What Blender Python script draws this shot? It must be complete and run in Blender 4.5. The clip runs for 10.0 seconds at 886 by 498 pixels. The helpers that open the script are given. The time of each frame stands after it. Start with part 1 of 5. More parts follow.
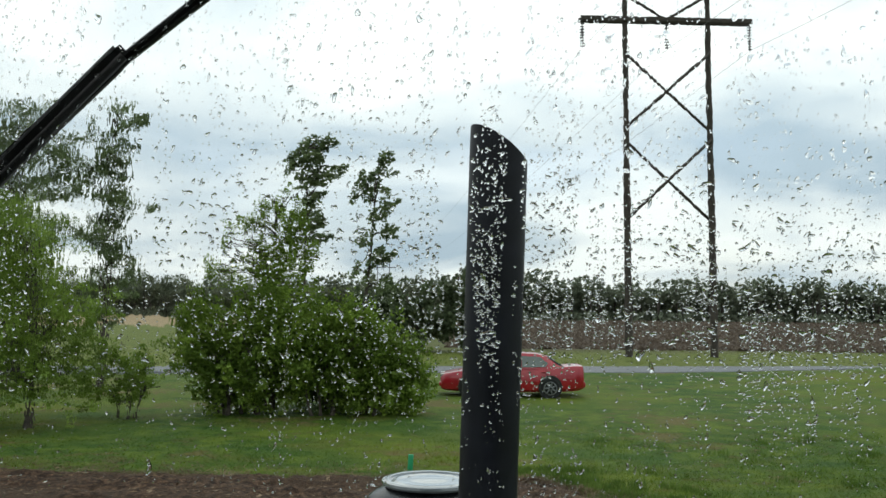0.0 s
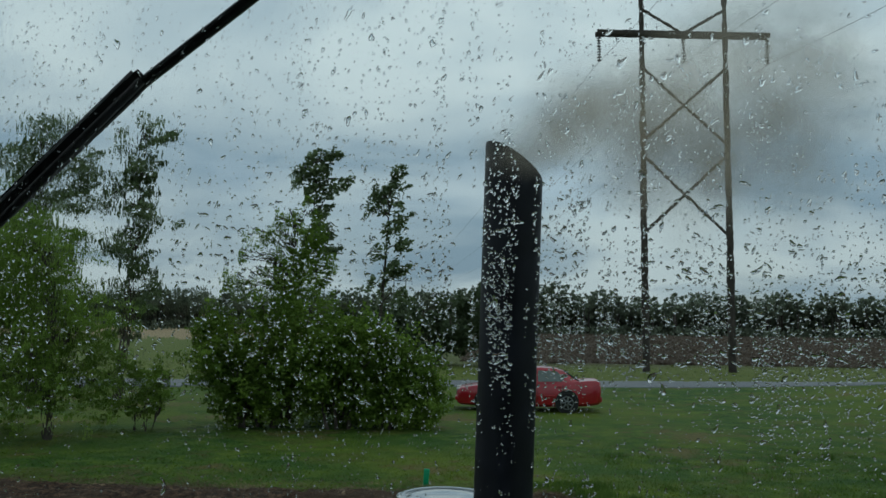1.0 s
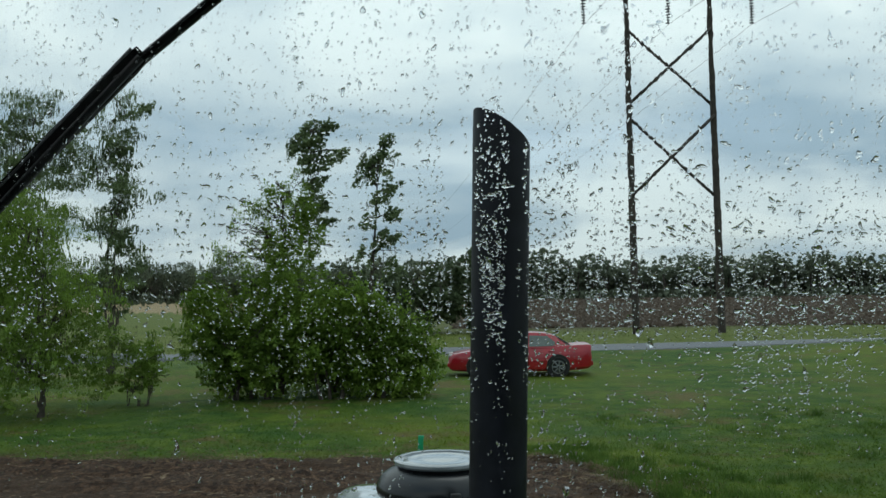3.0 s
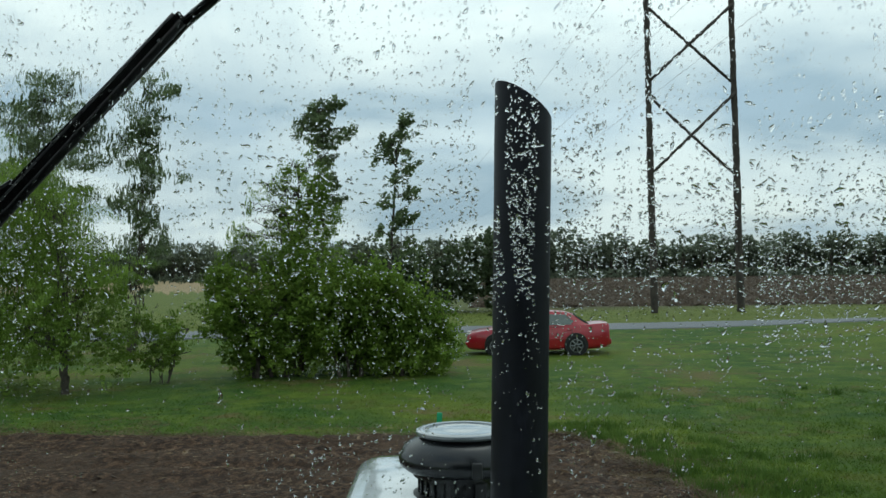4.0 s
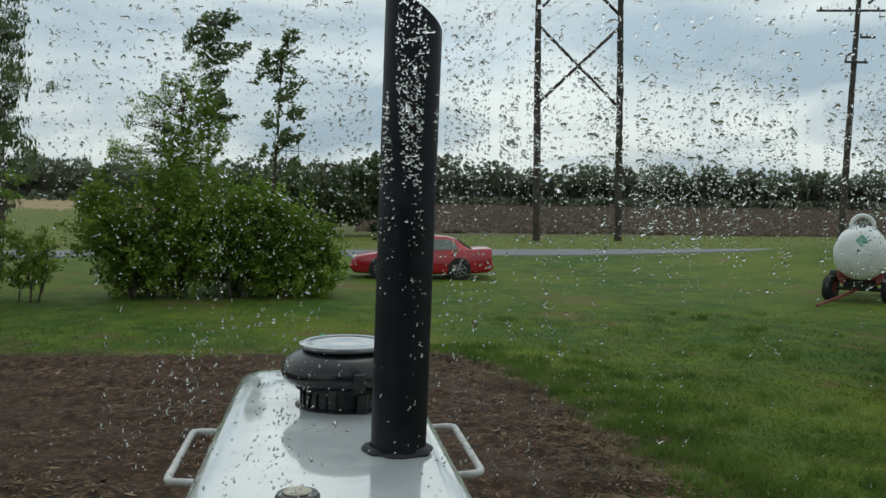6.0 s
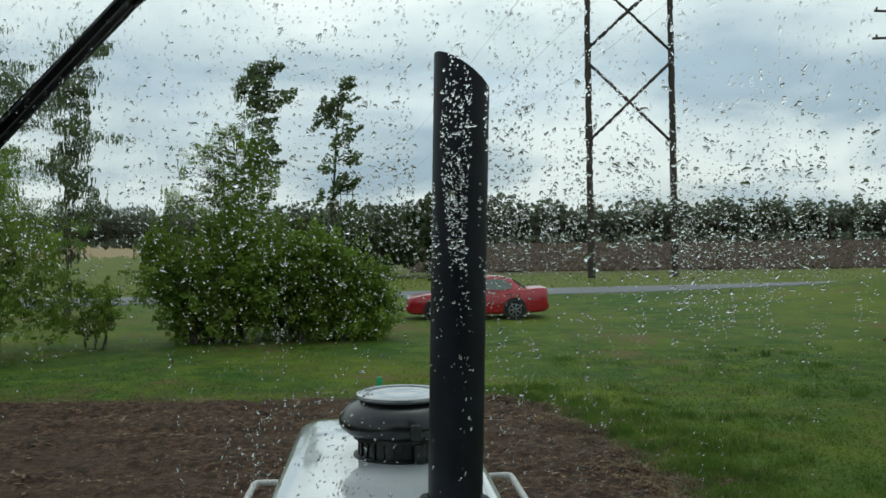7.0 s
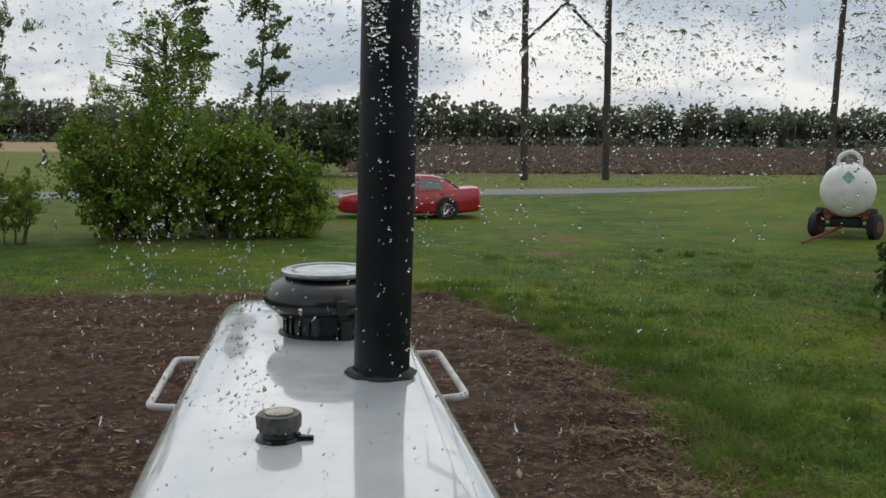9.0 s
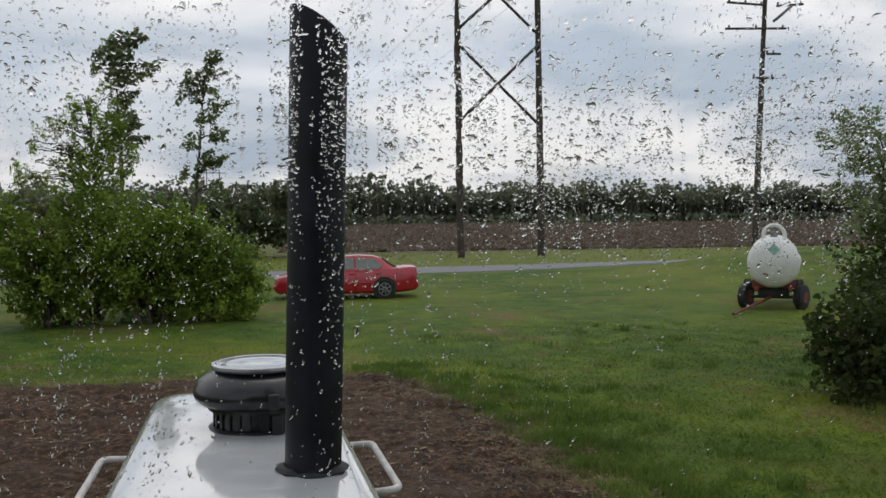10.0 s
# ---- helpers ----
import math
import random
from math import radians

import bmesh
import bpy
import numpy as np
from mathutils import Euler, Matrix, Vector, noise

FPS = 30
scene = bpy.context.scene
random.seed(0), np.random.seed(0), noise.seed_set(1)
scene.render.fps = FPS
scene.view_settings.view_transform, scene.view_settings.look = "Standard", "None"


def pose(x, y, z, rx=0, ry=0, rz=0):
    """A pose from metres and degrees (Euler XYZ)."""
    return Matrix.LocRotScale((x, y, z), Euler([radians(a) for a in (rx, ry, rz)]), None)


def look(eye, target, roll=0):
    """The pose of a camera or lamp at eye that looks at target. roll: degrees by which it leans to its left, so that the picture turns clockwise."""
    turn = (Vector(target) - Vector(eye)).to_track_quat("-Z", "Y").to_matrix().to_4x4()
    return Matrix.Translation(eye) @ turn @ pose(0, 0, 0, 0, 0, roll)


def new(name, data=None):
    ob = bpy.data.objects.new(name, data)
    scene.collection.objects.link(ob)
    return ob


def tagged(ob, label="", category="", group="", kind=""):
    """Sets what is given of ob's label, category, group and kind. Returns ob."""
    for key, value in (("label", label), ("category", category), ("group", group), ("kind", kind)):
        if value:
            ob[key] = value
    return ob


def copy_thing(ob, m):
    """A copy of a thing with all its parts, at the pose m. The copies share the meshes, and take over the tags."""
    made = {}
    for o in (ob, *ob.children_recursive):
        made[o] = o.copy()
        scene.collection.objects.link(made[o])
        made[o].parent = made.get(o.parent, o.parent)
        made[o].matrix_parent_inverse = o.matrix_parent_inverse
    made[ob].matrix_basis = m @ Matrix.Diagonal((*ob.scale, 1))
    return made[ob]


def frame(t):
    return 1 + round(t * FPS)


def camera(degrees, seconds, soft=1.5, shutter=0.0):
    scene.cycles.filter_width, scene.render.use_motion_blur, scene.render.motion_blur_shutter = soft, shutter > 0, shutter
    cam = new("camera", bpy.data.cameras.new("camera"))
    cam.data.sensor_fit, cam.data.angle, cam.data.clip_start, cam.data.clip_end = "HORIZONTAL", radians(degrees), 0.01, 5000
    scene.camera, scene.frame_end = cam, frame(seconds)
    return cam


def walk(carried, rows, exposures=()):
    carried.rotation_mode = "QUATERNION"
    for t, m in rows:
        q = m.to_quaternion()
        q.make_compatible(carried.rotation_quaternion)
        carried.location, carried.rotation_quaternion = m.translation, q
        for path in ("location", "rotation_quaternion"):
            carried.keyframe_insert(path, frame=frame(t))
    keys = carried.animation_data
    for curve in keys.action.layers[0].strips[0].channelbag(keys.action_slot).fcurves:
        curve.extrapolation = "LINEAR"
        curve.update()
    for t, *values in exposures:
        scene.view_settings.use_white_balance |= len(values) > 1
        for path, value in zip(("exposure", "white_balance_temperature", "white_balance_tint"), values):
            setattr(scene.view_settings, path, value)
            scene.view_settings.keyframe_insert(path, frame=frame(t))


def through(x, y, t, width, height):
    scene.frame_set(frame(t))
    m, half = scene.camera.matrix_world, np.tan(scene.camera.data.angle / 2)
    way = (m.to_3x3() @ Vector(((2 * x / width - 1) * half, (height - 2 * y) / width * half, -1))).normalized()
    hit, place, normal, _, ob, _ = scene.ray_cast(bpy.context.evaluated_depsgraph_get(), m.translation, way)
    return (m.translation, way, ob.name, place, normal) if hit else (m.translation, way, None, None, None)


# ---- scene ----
cam = camera(51.7, 10.0)
PATH = [
    (0, (0.127, -0.117, 2.684), (0.054, 1.878, 2.814), 0.6),
    (0.5, (0.132, -0.124, 2.684), (0.032, 1.868, 2.820), 0.5),
    (1, (0.13, -0.122, 2.69), (0.021, 1.868, 2.849), 0.8),
    (1.5, (0.128, -0.124, 2.696), (0.018, 1.866, 2.864), 1.0),
    (2, (0.13, -0.132, 2.691), (0.033, 1.86, 2.837), 0.0),
    (2.2, (0.128, -0.12, 2.688), (0.039, 1.874, 2.825), -0.2),
    (3.3, (0.126, -0.164, 2.682), (0.032, 1.833, 2.748), -1.0),
    (3.5, (0.124, -0.17, 2.671), (0.02, 1.827, 2.723), -1.2),
    (4, (0.117, -0.174, 2.667), (-0.007, 1.822, 2.712), -0.7),
    (4.5, (0.101, -0.198, 2.667), (-0.02, 1.798, 2.701), 0.5),
    (5, (0.105, -0.198, 2.651), (0.065, 1.8, 2.571), 0.5),
    (5.2, (0.107, -0.162, 2.636), (0.14, 1.832, 2.491), 0.5),
    (6.3, (0.121, -0.19, 2.639), (0.251, 1.804, 2.552), 0.7),
    (6.5, (0.124, -0.201, 2.648), (0.246, 1.795, 2.588), 0.3),
    (7, (0.121, -0.223, 2.673), (0.127, 1.777, 2.64), -0.6),
    (7.2, (0.101, -0.182, 2.656), (0.026, 1.817, 2.627), -0.4),
    (7.5, (0.079, -0.206, 2.67), (-0.044, 1.79, 2.62), 1.3),
    (8, (0.088, -0.198, 2.637), (0.038, 1.798, 2.516), 0.9),
    (8.2, (0.107, -0.192, 2.621), (0.123, 1.799, 2.437), 0.2),
    (8.5, (0.13, -0.184, 2.607), (0.225, 1.798, 2.359), 0.3),
    (9, (0.132, -0.148, 2.589), (0.284, 1.830, 2.342), 0.5),
    (9.5, (0.126, -0.165, 2.608), (0.263, 1.822, 2.432), 0.1),
    (10, (0.152, -0.173, 2.625), (0.439, 1.805, 2.547), -0.4),
]
EXPOSURES = [(0.0, 0.33, 6560, 12), (0.2, 0.10, 6360, 10), (0.5, -0.34, 6040, 6), (1.0, -0.68, 5800, 3), (1.5, -0.76, 5780, 3), (2.0, -0.38, 5960, 6), (3.5, -0.08, 6060, 5), (4.2, 0.05, 6100, 4), (5.0, -0.04, 6100, 4), (6.5, 0.10, 6600, 14), (7.0, 0.07, 6350, 8), (7.5, 0.10, 6530, 10), (8.5, 0.10, 6640, 18), (9.0, 0.18, 6820, 22), (9.5, 0.25, 6920, 24), (10.0, 0.09, 6760, 24)]
walk(cam, [(t, look(eye, target, roll)) for t, eye, target, roll in PATH], EXPOSURES)

scene.cycles.transparent_max_bounces = 48

# ---------------------------------------------------------------- world and sun
SUN_AZ, SUN_EL = radians(10), radians(62)


def build_world():
    w = bpy.data.worlds.new("overcast_sky")
    scene.world = w
    w.use_nodes = True
    nt = w.node_tree
    nt.nodes.clear()
    N = nt.nodes.new
    L = nt.links.new
    out, bg = N("ShaderNodeOutputWorld"), N("ShaderNodeBackground")
    sky = N("ShaderNodeTexSky")
    sky.sky_type, sky.sun_disc = "NISHITA", False
    sky.sun_elevation, sky.sun_rotation = SUN_EL, SUN_AZ
    sky.air_density, sky.dust_density = 1.0, 2.0
    dim = N("ShaderNodeMix")
    dim.data_type, dim.blend_type = "RGBA", "MULTIPLY"
    dim.inputs[0].default_value = 1.0
    dim.inputs[7].default_value = (0.15, 0.15, 0.15, 1)
    L(sky.outputs[0], dim.inputs[6])
    co = N("ShaderNodeTexCoord")
    # clouds lie on a flat deck: divide the direction by its height
    sep, up, add = N("ShaderNodeSeparateXYZ"), N("ShaderNodeMath"), N("ShaderNodeMath")
    L(co.outputs["Generated"], sep.inputs[0])
    up.operation, up.inputs[1].default_value = "MAXIMUM", 0.0
    L(sep.outputs[2], up.inputs[0])
    add.operation, add.inputs[1].default_value = "ADD", 0.22
    L(up.outputs[0], add.inputs[0])
    div = N("ShaderNodeVectorMath")
    div.operation = "DIVIDE"
    L(co.outputs["Generated"], div.inputs[0])
    L(add.outputs[0], div.inputs[1])
    n1, n2 = N("ShaderNodeTexNoise"), N("ShaderNodeTexNoise")
    n1.inputs["Scale"].default_value, n1.inputs["Detail"].default_value, n1.inputs["Roughness"].default_value = 1.3, 7, 0.5
    n1.inputs["Distortion"].default_value = 0.4
    n2.inputs["Scale"].default_value, n2.inputs["Detail"].default_value = 0.75, 5
    mp = N("ShaderNodeMapping")
    mp.inputs["Location"].default_value = (3.75, 1.7, 0.4)
    L(div.outputs[0], mp.inputs[0])
    L(mp.outputs[0], n1.inputs[0])
    L(div.outputs[0], n2.inputs[0])
    r1, r2 = N("ShaderNodeValToRGB"), N("ShaderNodeValToRGB")
    r1.color_ramp.elements[0].position, r1.color_ramp.elements[0].color = 0.36, (0.45, 0.57, 0.66, 1)
    r1.color_ramp.elements[1].position, r1.color_ramp.elements[1].color = 0.60, (0.97, 1.03, 1.01, 1)
    r2.color_ramp.elements[0].position, r2.color_ramp.elements[1].position = 0.30, 0.46
    r2.color_ramp.elements[0].color = (0.55, 0.55, 0.55, 1)
    L(n1.outputs[0], r1.inputs[0])
    L(n2.outputs[0], r2.inputs[0])
    mix = N("ShaderNodeMix")
    mix.data_type = "RGBA"
    L(r2.outputs[0], mix.inputs[0])
    L(dim.outputs[2], mix.inputs[6])
    L(r1.outputs[0], mix.inputs[7])
    # the deck is thinnest towards the hidden sun and greyer down at the horizon
    dot = N("ShaderNodeVectorMath")
    dot.operation = "DOT_PRODUCT"
    dot.inputs[1].default_value = (math.sin(SUN_AZ) * math.cos(SUN_EL), math.cos(SUN_AZ) * math.cos(SUN_EL), math.sin(SUN_EL))
    L(co.outputs["Generated"], dot.inputs[0])
    glow = N("ShaderNodeMapRange")
    glow.interpolation_type = "SMOOTHSTEP"
    glow.inputs["From Min"].default_value, glow.inputs["From Max"].default_value = 0.1, 1.0
    glow.inputs["To Min"].default_value, glow.inputs["To Max"].default_value = 0.80, 1.06
    L(dot.outputs["Value"], glow.inputs[0])
    scale = N("ShaderNodeVectorMath")
    scale.operation = "SCALE"
    L(mix.outputs[2], scale.inputs[0])
    low = N("ShaderNodeMapRange")
    low.inputs["From Min"].default_value, low.inputs["From Max"].default_value = 0.0, 0.28
    low.inputs["To Min"].default_value, low.inputs["To Max"].default_value = 0.90, 1.08
    L(sep.outputs[2], low.inputs[0])
    both = N("ShaderNodeMath")
    both.operation = "MULTIPLY"
    L(glow.outputs[0], both.inputs[0])
    L(low.outputs[0], both.inputs[1])
    L(both.outputs[0], scale.inputs["Scale"])
    L(scale.outputs[0], bg.inputs[0])
    bg.inputs[1].default_value = 1.0
    L(bg.outputs[0], out.inputs[0])


build_world()
sun = new("sun", bpy.data.lights.new("sun", "SUN"))
sun.data.energy, sun.data.angle, sun.data.color = 0.3, radians(25), (1.0, 0.97, 0.92)
sun.matrix_world = look((0, 0, 0), (-math.sin(SUN_AZ) * math.cos(SUN_EL), -math.cos(SUN_AZ) * math.cos(SUN_EL), -math.sin(SUN_EL)))


# ---------------------------------------------------------------- materials
def material(name):
    m = bpy.data.materials.new(name)
    m.use_nodes = True
    nt = m.node_tree
    return m, nt, nt.nodes["Principled BSDF"]


def coords(nt, scale=(1, 1, 1), space="Object"):
    co, mp = nt.nodes.new("ShaderNodeTexCoord"), nt.nodes.new("ShaderNodeMapping")
    mp.inputs["Scale"].default_value = scale
    nt.links.new(co.outputs[space], mp.inputs[0])
    return mp.outputs[0]


def noisy(nt, vec, scale, detail=4, rough=0.55):
    n = nt.nodes.new("ShaderNodeTexNoise")
    n.inputs["Scale"].default_value, n.inputs["Detail"].default_value, n.inputs["Roughness"].default_value = scale, detail, rough
    nt.links.new(vec, n.inputs[0])
    return n.outputs[0]


def ramp(nt, fac, stops):
    r = nt.nodes.new("ShaderNodeValToRGB")
    while len(r.color_ramp.elements) < len(stops):
        r.color_ramp.elements.new(0.5)
    for e, (p, c) in zip(r.color_ramp.elements, stops):
        e.position, e.color = p, (*c, 1) if len(c) == 3 else c
    nt.links.new(fac, r.inputs[0])
    return r.outputs[0]


def blend(nt, fac, a, b, kind="MIX"):
    m = nt.nodes.new("ShaderNodeMix")
    m.data_type, m.blend_type = "RGBA", kind
    for sock, v in ((m.inputs[0], fac), (m.inputs[6], a), (m.inputs[7], b)):
        if isinstance(v, (int, float)):
            sock.default_value = v
        elif isinstance(v, tuple):
            sock.default_value = (*v, 1)
        else:
            nt.links.new(v, sock)
    return m.outputs[2]


def maths(nt, op, a, b=0.0, clamp=False):
    m = nt.nodes.new("ShaderNodeMath")
    m.operation, m.use_clamp = op, clamp
    for sock, v in ((m.inputs[0], a), (m.inputs[1], b)):
        if isinstance(v, (int, float)):
            sock.default_value = v
        else:
            nt.links.new(v, sock)
    return m.outputs[0]


def bump(nt, bsdf, height, strength, distance):
    b = nt.nodes.new("ShaderNodeBump")
    b.inputs["Strength"].default_value, b.inputs["Distance"].default_value = strength, distance
    nt.links.new(height, b.inputs["Height"])
    nt.links.new(b.outputs[0], bsdf.inputs["Normal"])


def plain(name, colour, rough=0.5, metal=0.0, wear=0.15, scale=8, bumpy=0.0, coat=0.0, space="Object", shine=0.5):
    """A paint, rubber or metal with stains at two scales."""
    m, nt, b = material(name)
    vec = coords(nt, space=space)
    big, fine = noisy(nt, vec, scale, 5), noisy(nt, vec, scale * 9, 3)
    dark = tuple(c * (1 - wear * 2) for c in colour)
    light = tuple(min(1, c * (1 + wear)) for c in colour)
    col = ramp(nt, big, [(0.3, dark), (0.6, colour), (0.8, light)])
    col = blend(nt, maths(nt, "MULTIPLY", fine, wear), col, tuple(c * 0.6 for c in colour))
    nt.links.new(col, b.inputs["Base Color"])
    nt.links.new(maths(nt, "ADD", rough - 0.06, maths(nt, "MULTIPLY", big, 0.14)), b.inputs["Roughness"])
    b.inputs["Metallic"].default_value, b.inputs["Coat Weight"].default_value = metal, coat
    b.inputs["Coat Roughness"].default_value = 0.06
    b.inputs["Specular IOR Level"].default_value = shine
    if bumpy:
        bump(nt, b, fine, 0.5, bumpy)
    return m


def leafy(name, dark, light, through=0.45):
    """Leaves that differ a little one from the next and more from spray to spray."""
    m, nt, b = material(name)
    geo = nt.nodes.new("ShaderNodeNewGeometry")
    vec = coords(nt)
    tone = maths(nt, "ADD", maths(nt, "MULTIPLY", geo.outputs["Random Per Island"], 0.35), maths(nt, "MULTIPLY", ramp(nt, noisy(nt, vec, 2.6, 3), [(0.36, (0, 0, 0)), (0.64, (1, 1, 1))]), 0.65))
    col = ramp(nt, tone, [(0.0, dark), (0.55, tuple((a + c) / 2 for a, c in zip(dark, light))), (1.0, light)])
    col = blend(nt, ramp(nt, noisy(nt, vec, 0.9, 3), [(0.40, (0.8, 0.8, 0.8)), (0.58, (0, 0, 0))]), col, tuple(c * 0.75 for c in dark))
    nt.links.new(col, b.inputs["Base Color"])
    b.inputs["Roughness"].default_value = 0.5
    b.inputs["Specular IOR Level"].default_value = 0.15
    tr, mix = nt.nodes.new("ShaderNodeBsdfTranslucent"), nt.nodes.new("ShaderNodeMixShader")
    nt.links.new(col, tr.inputs[0])
    mix.inputs[0].default_value = through
    nt.links.new(b.outputs[0], mix.inputs[1])
    nt.links.new(tr.outputs[0], mix.inputs[2])
    nt.links.new(mix.outputs[0], nt.nodes["Material Output"].inputs[0])
    return m


def glassy(name, ior, colour=(1, 1, 1), wavy=0.0):
    m, nt, b = material(name)
    nt.nodes.remove(b)
    g = nt.nodes.new("ShaderNodeBsdfGlass")
    g.inputs["Color"].default_value, g.inputs["Roughness"].default_value, g.inputs["IOR"].default_value = (*colour, 1), 0.0, ior
    nt.links.new(g.outputs[0], nt.nodes["Material Output"].inputs[0])
    if wavy:
        # a thin film of water, uneven from place to place
        vec = coords(nt, (1, 1, 0.4))
        sep = nt.nodes.new("ShaderNodeSeparateXYZ")
        nt.links.new(vec, sep.inputs[0])
        # thicker towards the side where the wiper rests
        side = maths(nt, "MULTIPLY", maths(nt, "SUBTRACT", -0.06, sep.outputs[0]), 4.5, True)
        high = maths(nt, "MULTIPLY", maths(nt, "SUBTRACT", sep.outputs[2], 1.03), 20.0, True)
        depth = maths(nt, "ADD", maths(nt, "MULTIPLY", maths(nt, "MULTIPLY", side, high), 3.2), ramp(nt, noisy(nt, vec, 9, 3), [(0.40, (0.05, 0.05, 0.05)), (0.70, (0.4, 0.4, 0.4))]))
        film = maths(nt, "MULTIPLY", noisy(nt, vec, 190, 2), depth)
        bump(nt, g, film, 1.0, wavy)
    return m


def lawn_colour(nt, vec):
    """Mown grass in patches of deep green, yellow-green and thin straw."""
    flat = nt.nodes.new("ShaderNodeVectorMath")
    flat.operation, flat.inputs[1].default_value = "MULTIPLY", (1, 1, 0)
    nt.links.new(vec, flat.inputs[0])
    vec = flat.outputs[0]
    wide, big, mid = noisy(nt, vec, 0.10, 3), noisy(nt, vec, 0.33, 4), noisy(nt, vec, 1.5, 6, 0.68)
    grass = ramp(nt, mid, [(0.38, (0.039, 0.086, 0.015)), (0.5, (0.074, 0.130, 0.020)), (0.62, (0.136, 0.188, 0.027))])
    grass = blend(nt, ramp(nt, wide, [(0.42, (0, 0, 0)), (0.62, (0.8, 0.8, 0.8))]), grass, (0.165, 0.203, 0.025))
    grass = blend(nt, ramp(nt, big, [(0.46, (0, 0, 0)), (0.66, (0.7, 0.7, 0.7))]), grass, (0.048, 0.108, 0.022))
    olive = noisy(nt, vec, 0.55, 5, 0.6)
    grass = blend(nt, ramp(nt, olive, [(0.52, (0, 0, 0)), (0.68, (0.6, 0.6, 0.6))]), grass, (0.135, 0.138, 0.032))
    bare = maths(nt, "MULTIPLY", big, mid)
    return blend(nt, ramp(nt, bare, [(0.15, (0.8, 0.8, 0.8)), (0.205, (0, 0, 0))]), grass, (0.185, 0.142, 0.058)), mid


def ground_material():
    m, nt, b = material("lawn_and_fields")
    vec = coords(nt)
    sep = nt.nodes.new("ShaderNodeSeparateXYZ")
    nt.links.new(vec, sep.inputs[0])
    X, Y = sep.outputs[0], sep.outputs[1]
    grass, mid = lawn_colour(nt, vec)
    fine = noisy(nt, vec, 16, 5, 0.7)
    grass = blend(nt, ramp(nt, fine, [(0.38, (0.7, 0.7, 0.7)), (0.6, (0, 0, 0))]), grass, blend(nt, 1.0, grass, (0.55, 0.6, 0.55), "MULTIPLY"))
    # rougher, yellower grass on the verge past the road
    edge = maths(nt, "MULTIPLY", maths(nt, "SUBTRACT", mid, 0.5), 3.0)
    wobble = maths(nt, "ADD", maths(nt, "SUBTRACT", Y, maths(nt, "MULTIPLY", X, 0.2)), edge)
    verge = maths(nt, "MULTIPLY", maths(nt, "SUBTRACT", wobble, 41.5), 0.6, True)
    verge_col = ramp(nt, mid, [(0.3, (0.085, 0.120, 0.022)), (0.7, (0.175, 0.190, 0.042))])
    col = blend(nt, verge, grass, verge_col)
    # brown weedy field to one side, hay stubble to the other
    field = maths(nt, "MULTIPLY", maths(nt, "SUBTRACT", wobble, 54.0), 0.10, True)
    side = maths(nt, "MULTIPLY", maths(nt, "ADD", X, 6.0), 0.1, True)
    streak = noisy(nt, coords(nt, (0.06, 0.9, 1)), 1.0, 4)
    brown = ramp(nt, streak, [(0.3, (0.068, 0.051, 0.038)), (0.55, (0.092, 0.069, 0.051)), (0.75, (0.088, 0.082, 0.046))])
    green = ramp(nt, streak, [(0.3, (0.095, 0.125, 0.026)), (0.7, (0.145, 0.165, 0.038))])
    hay = ramp(nt, streak, [(0.3, (0.27, 0.20, 0.11)), (0.7, (0.36, 0.27, 0.15))])
    far = maths(nt, "MULTIPLY", maths(nt, "SUBTRACT", Y, 118.0), 0.10, True)
    left = blend(nt, far, green, hay)
    col = blend(nt, field, col, blend(nt, side, left, brown))
    nt.links.new(col, b.inputs["Base Color"])
    b.inputs["Roughness"].default_value = 0.75
    b.inputs["Specular IOR Level"].default_value = 0.08
    bump(nt, b, blend(nt, 0.5, fine, mid), 0.9, 0.08)
    return m


def blade_material():
    m, nt, b = material("lawn_blades")
    grass, mid = lawn_colour(nt, coords(nt))
    geo = nt.nodes.new("ShaderNodeNewGeometry")
    col = blend(nt, 1.0, grass, ramp(nt, geo.outputs["Random Per Island"], [(0.0, (0.9, 0.92, 0.8)), (1.0, (1.45, 1.42, 1.2))]), "MULTIPLY")
    nt.links.new(col, b.inputs["Base Color"])
    b.inputs["Roughness"].default_value, b.inputs["Specular IOR Level"].default_value = 0.6, 0.1
    tr, mix = nt.nodes.new("ShaderNodeBsdfTranslucent"), nt.nodes.new("ShaderNodeMixShader")
    nt.links.new(col, tr.inputs[0])
    mix.inputs[0].default_value = 0.45
    nt.links.new(b.outputs[0], mix.inputs[1])
    nt.links.new(tr.outputs[0], mix.inputs[2])
    nt.links.new(mix.outputs[0], nt.nodes["Material Output"].inputs[0])
    return m


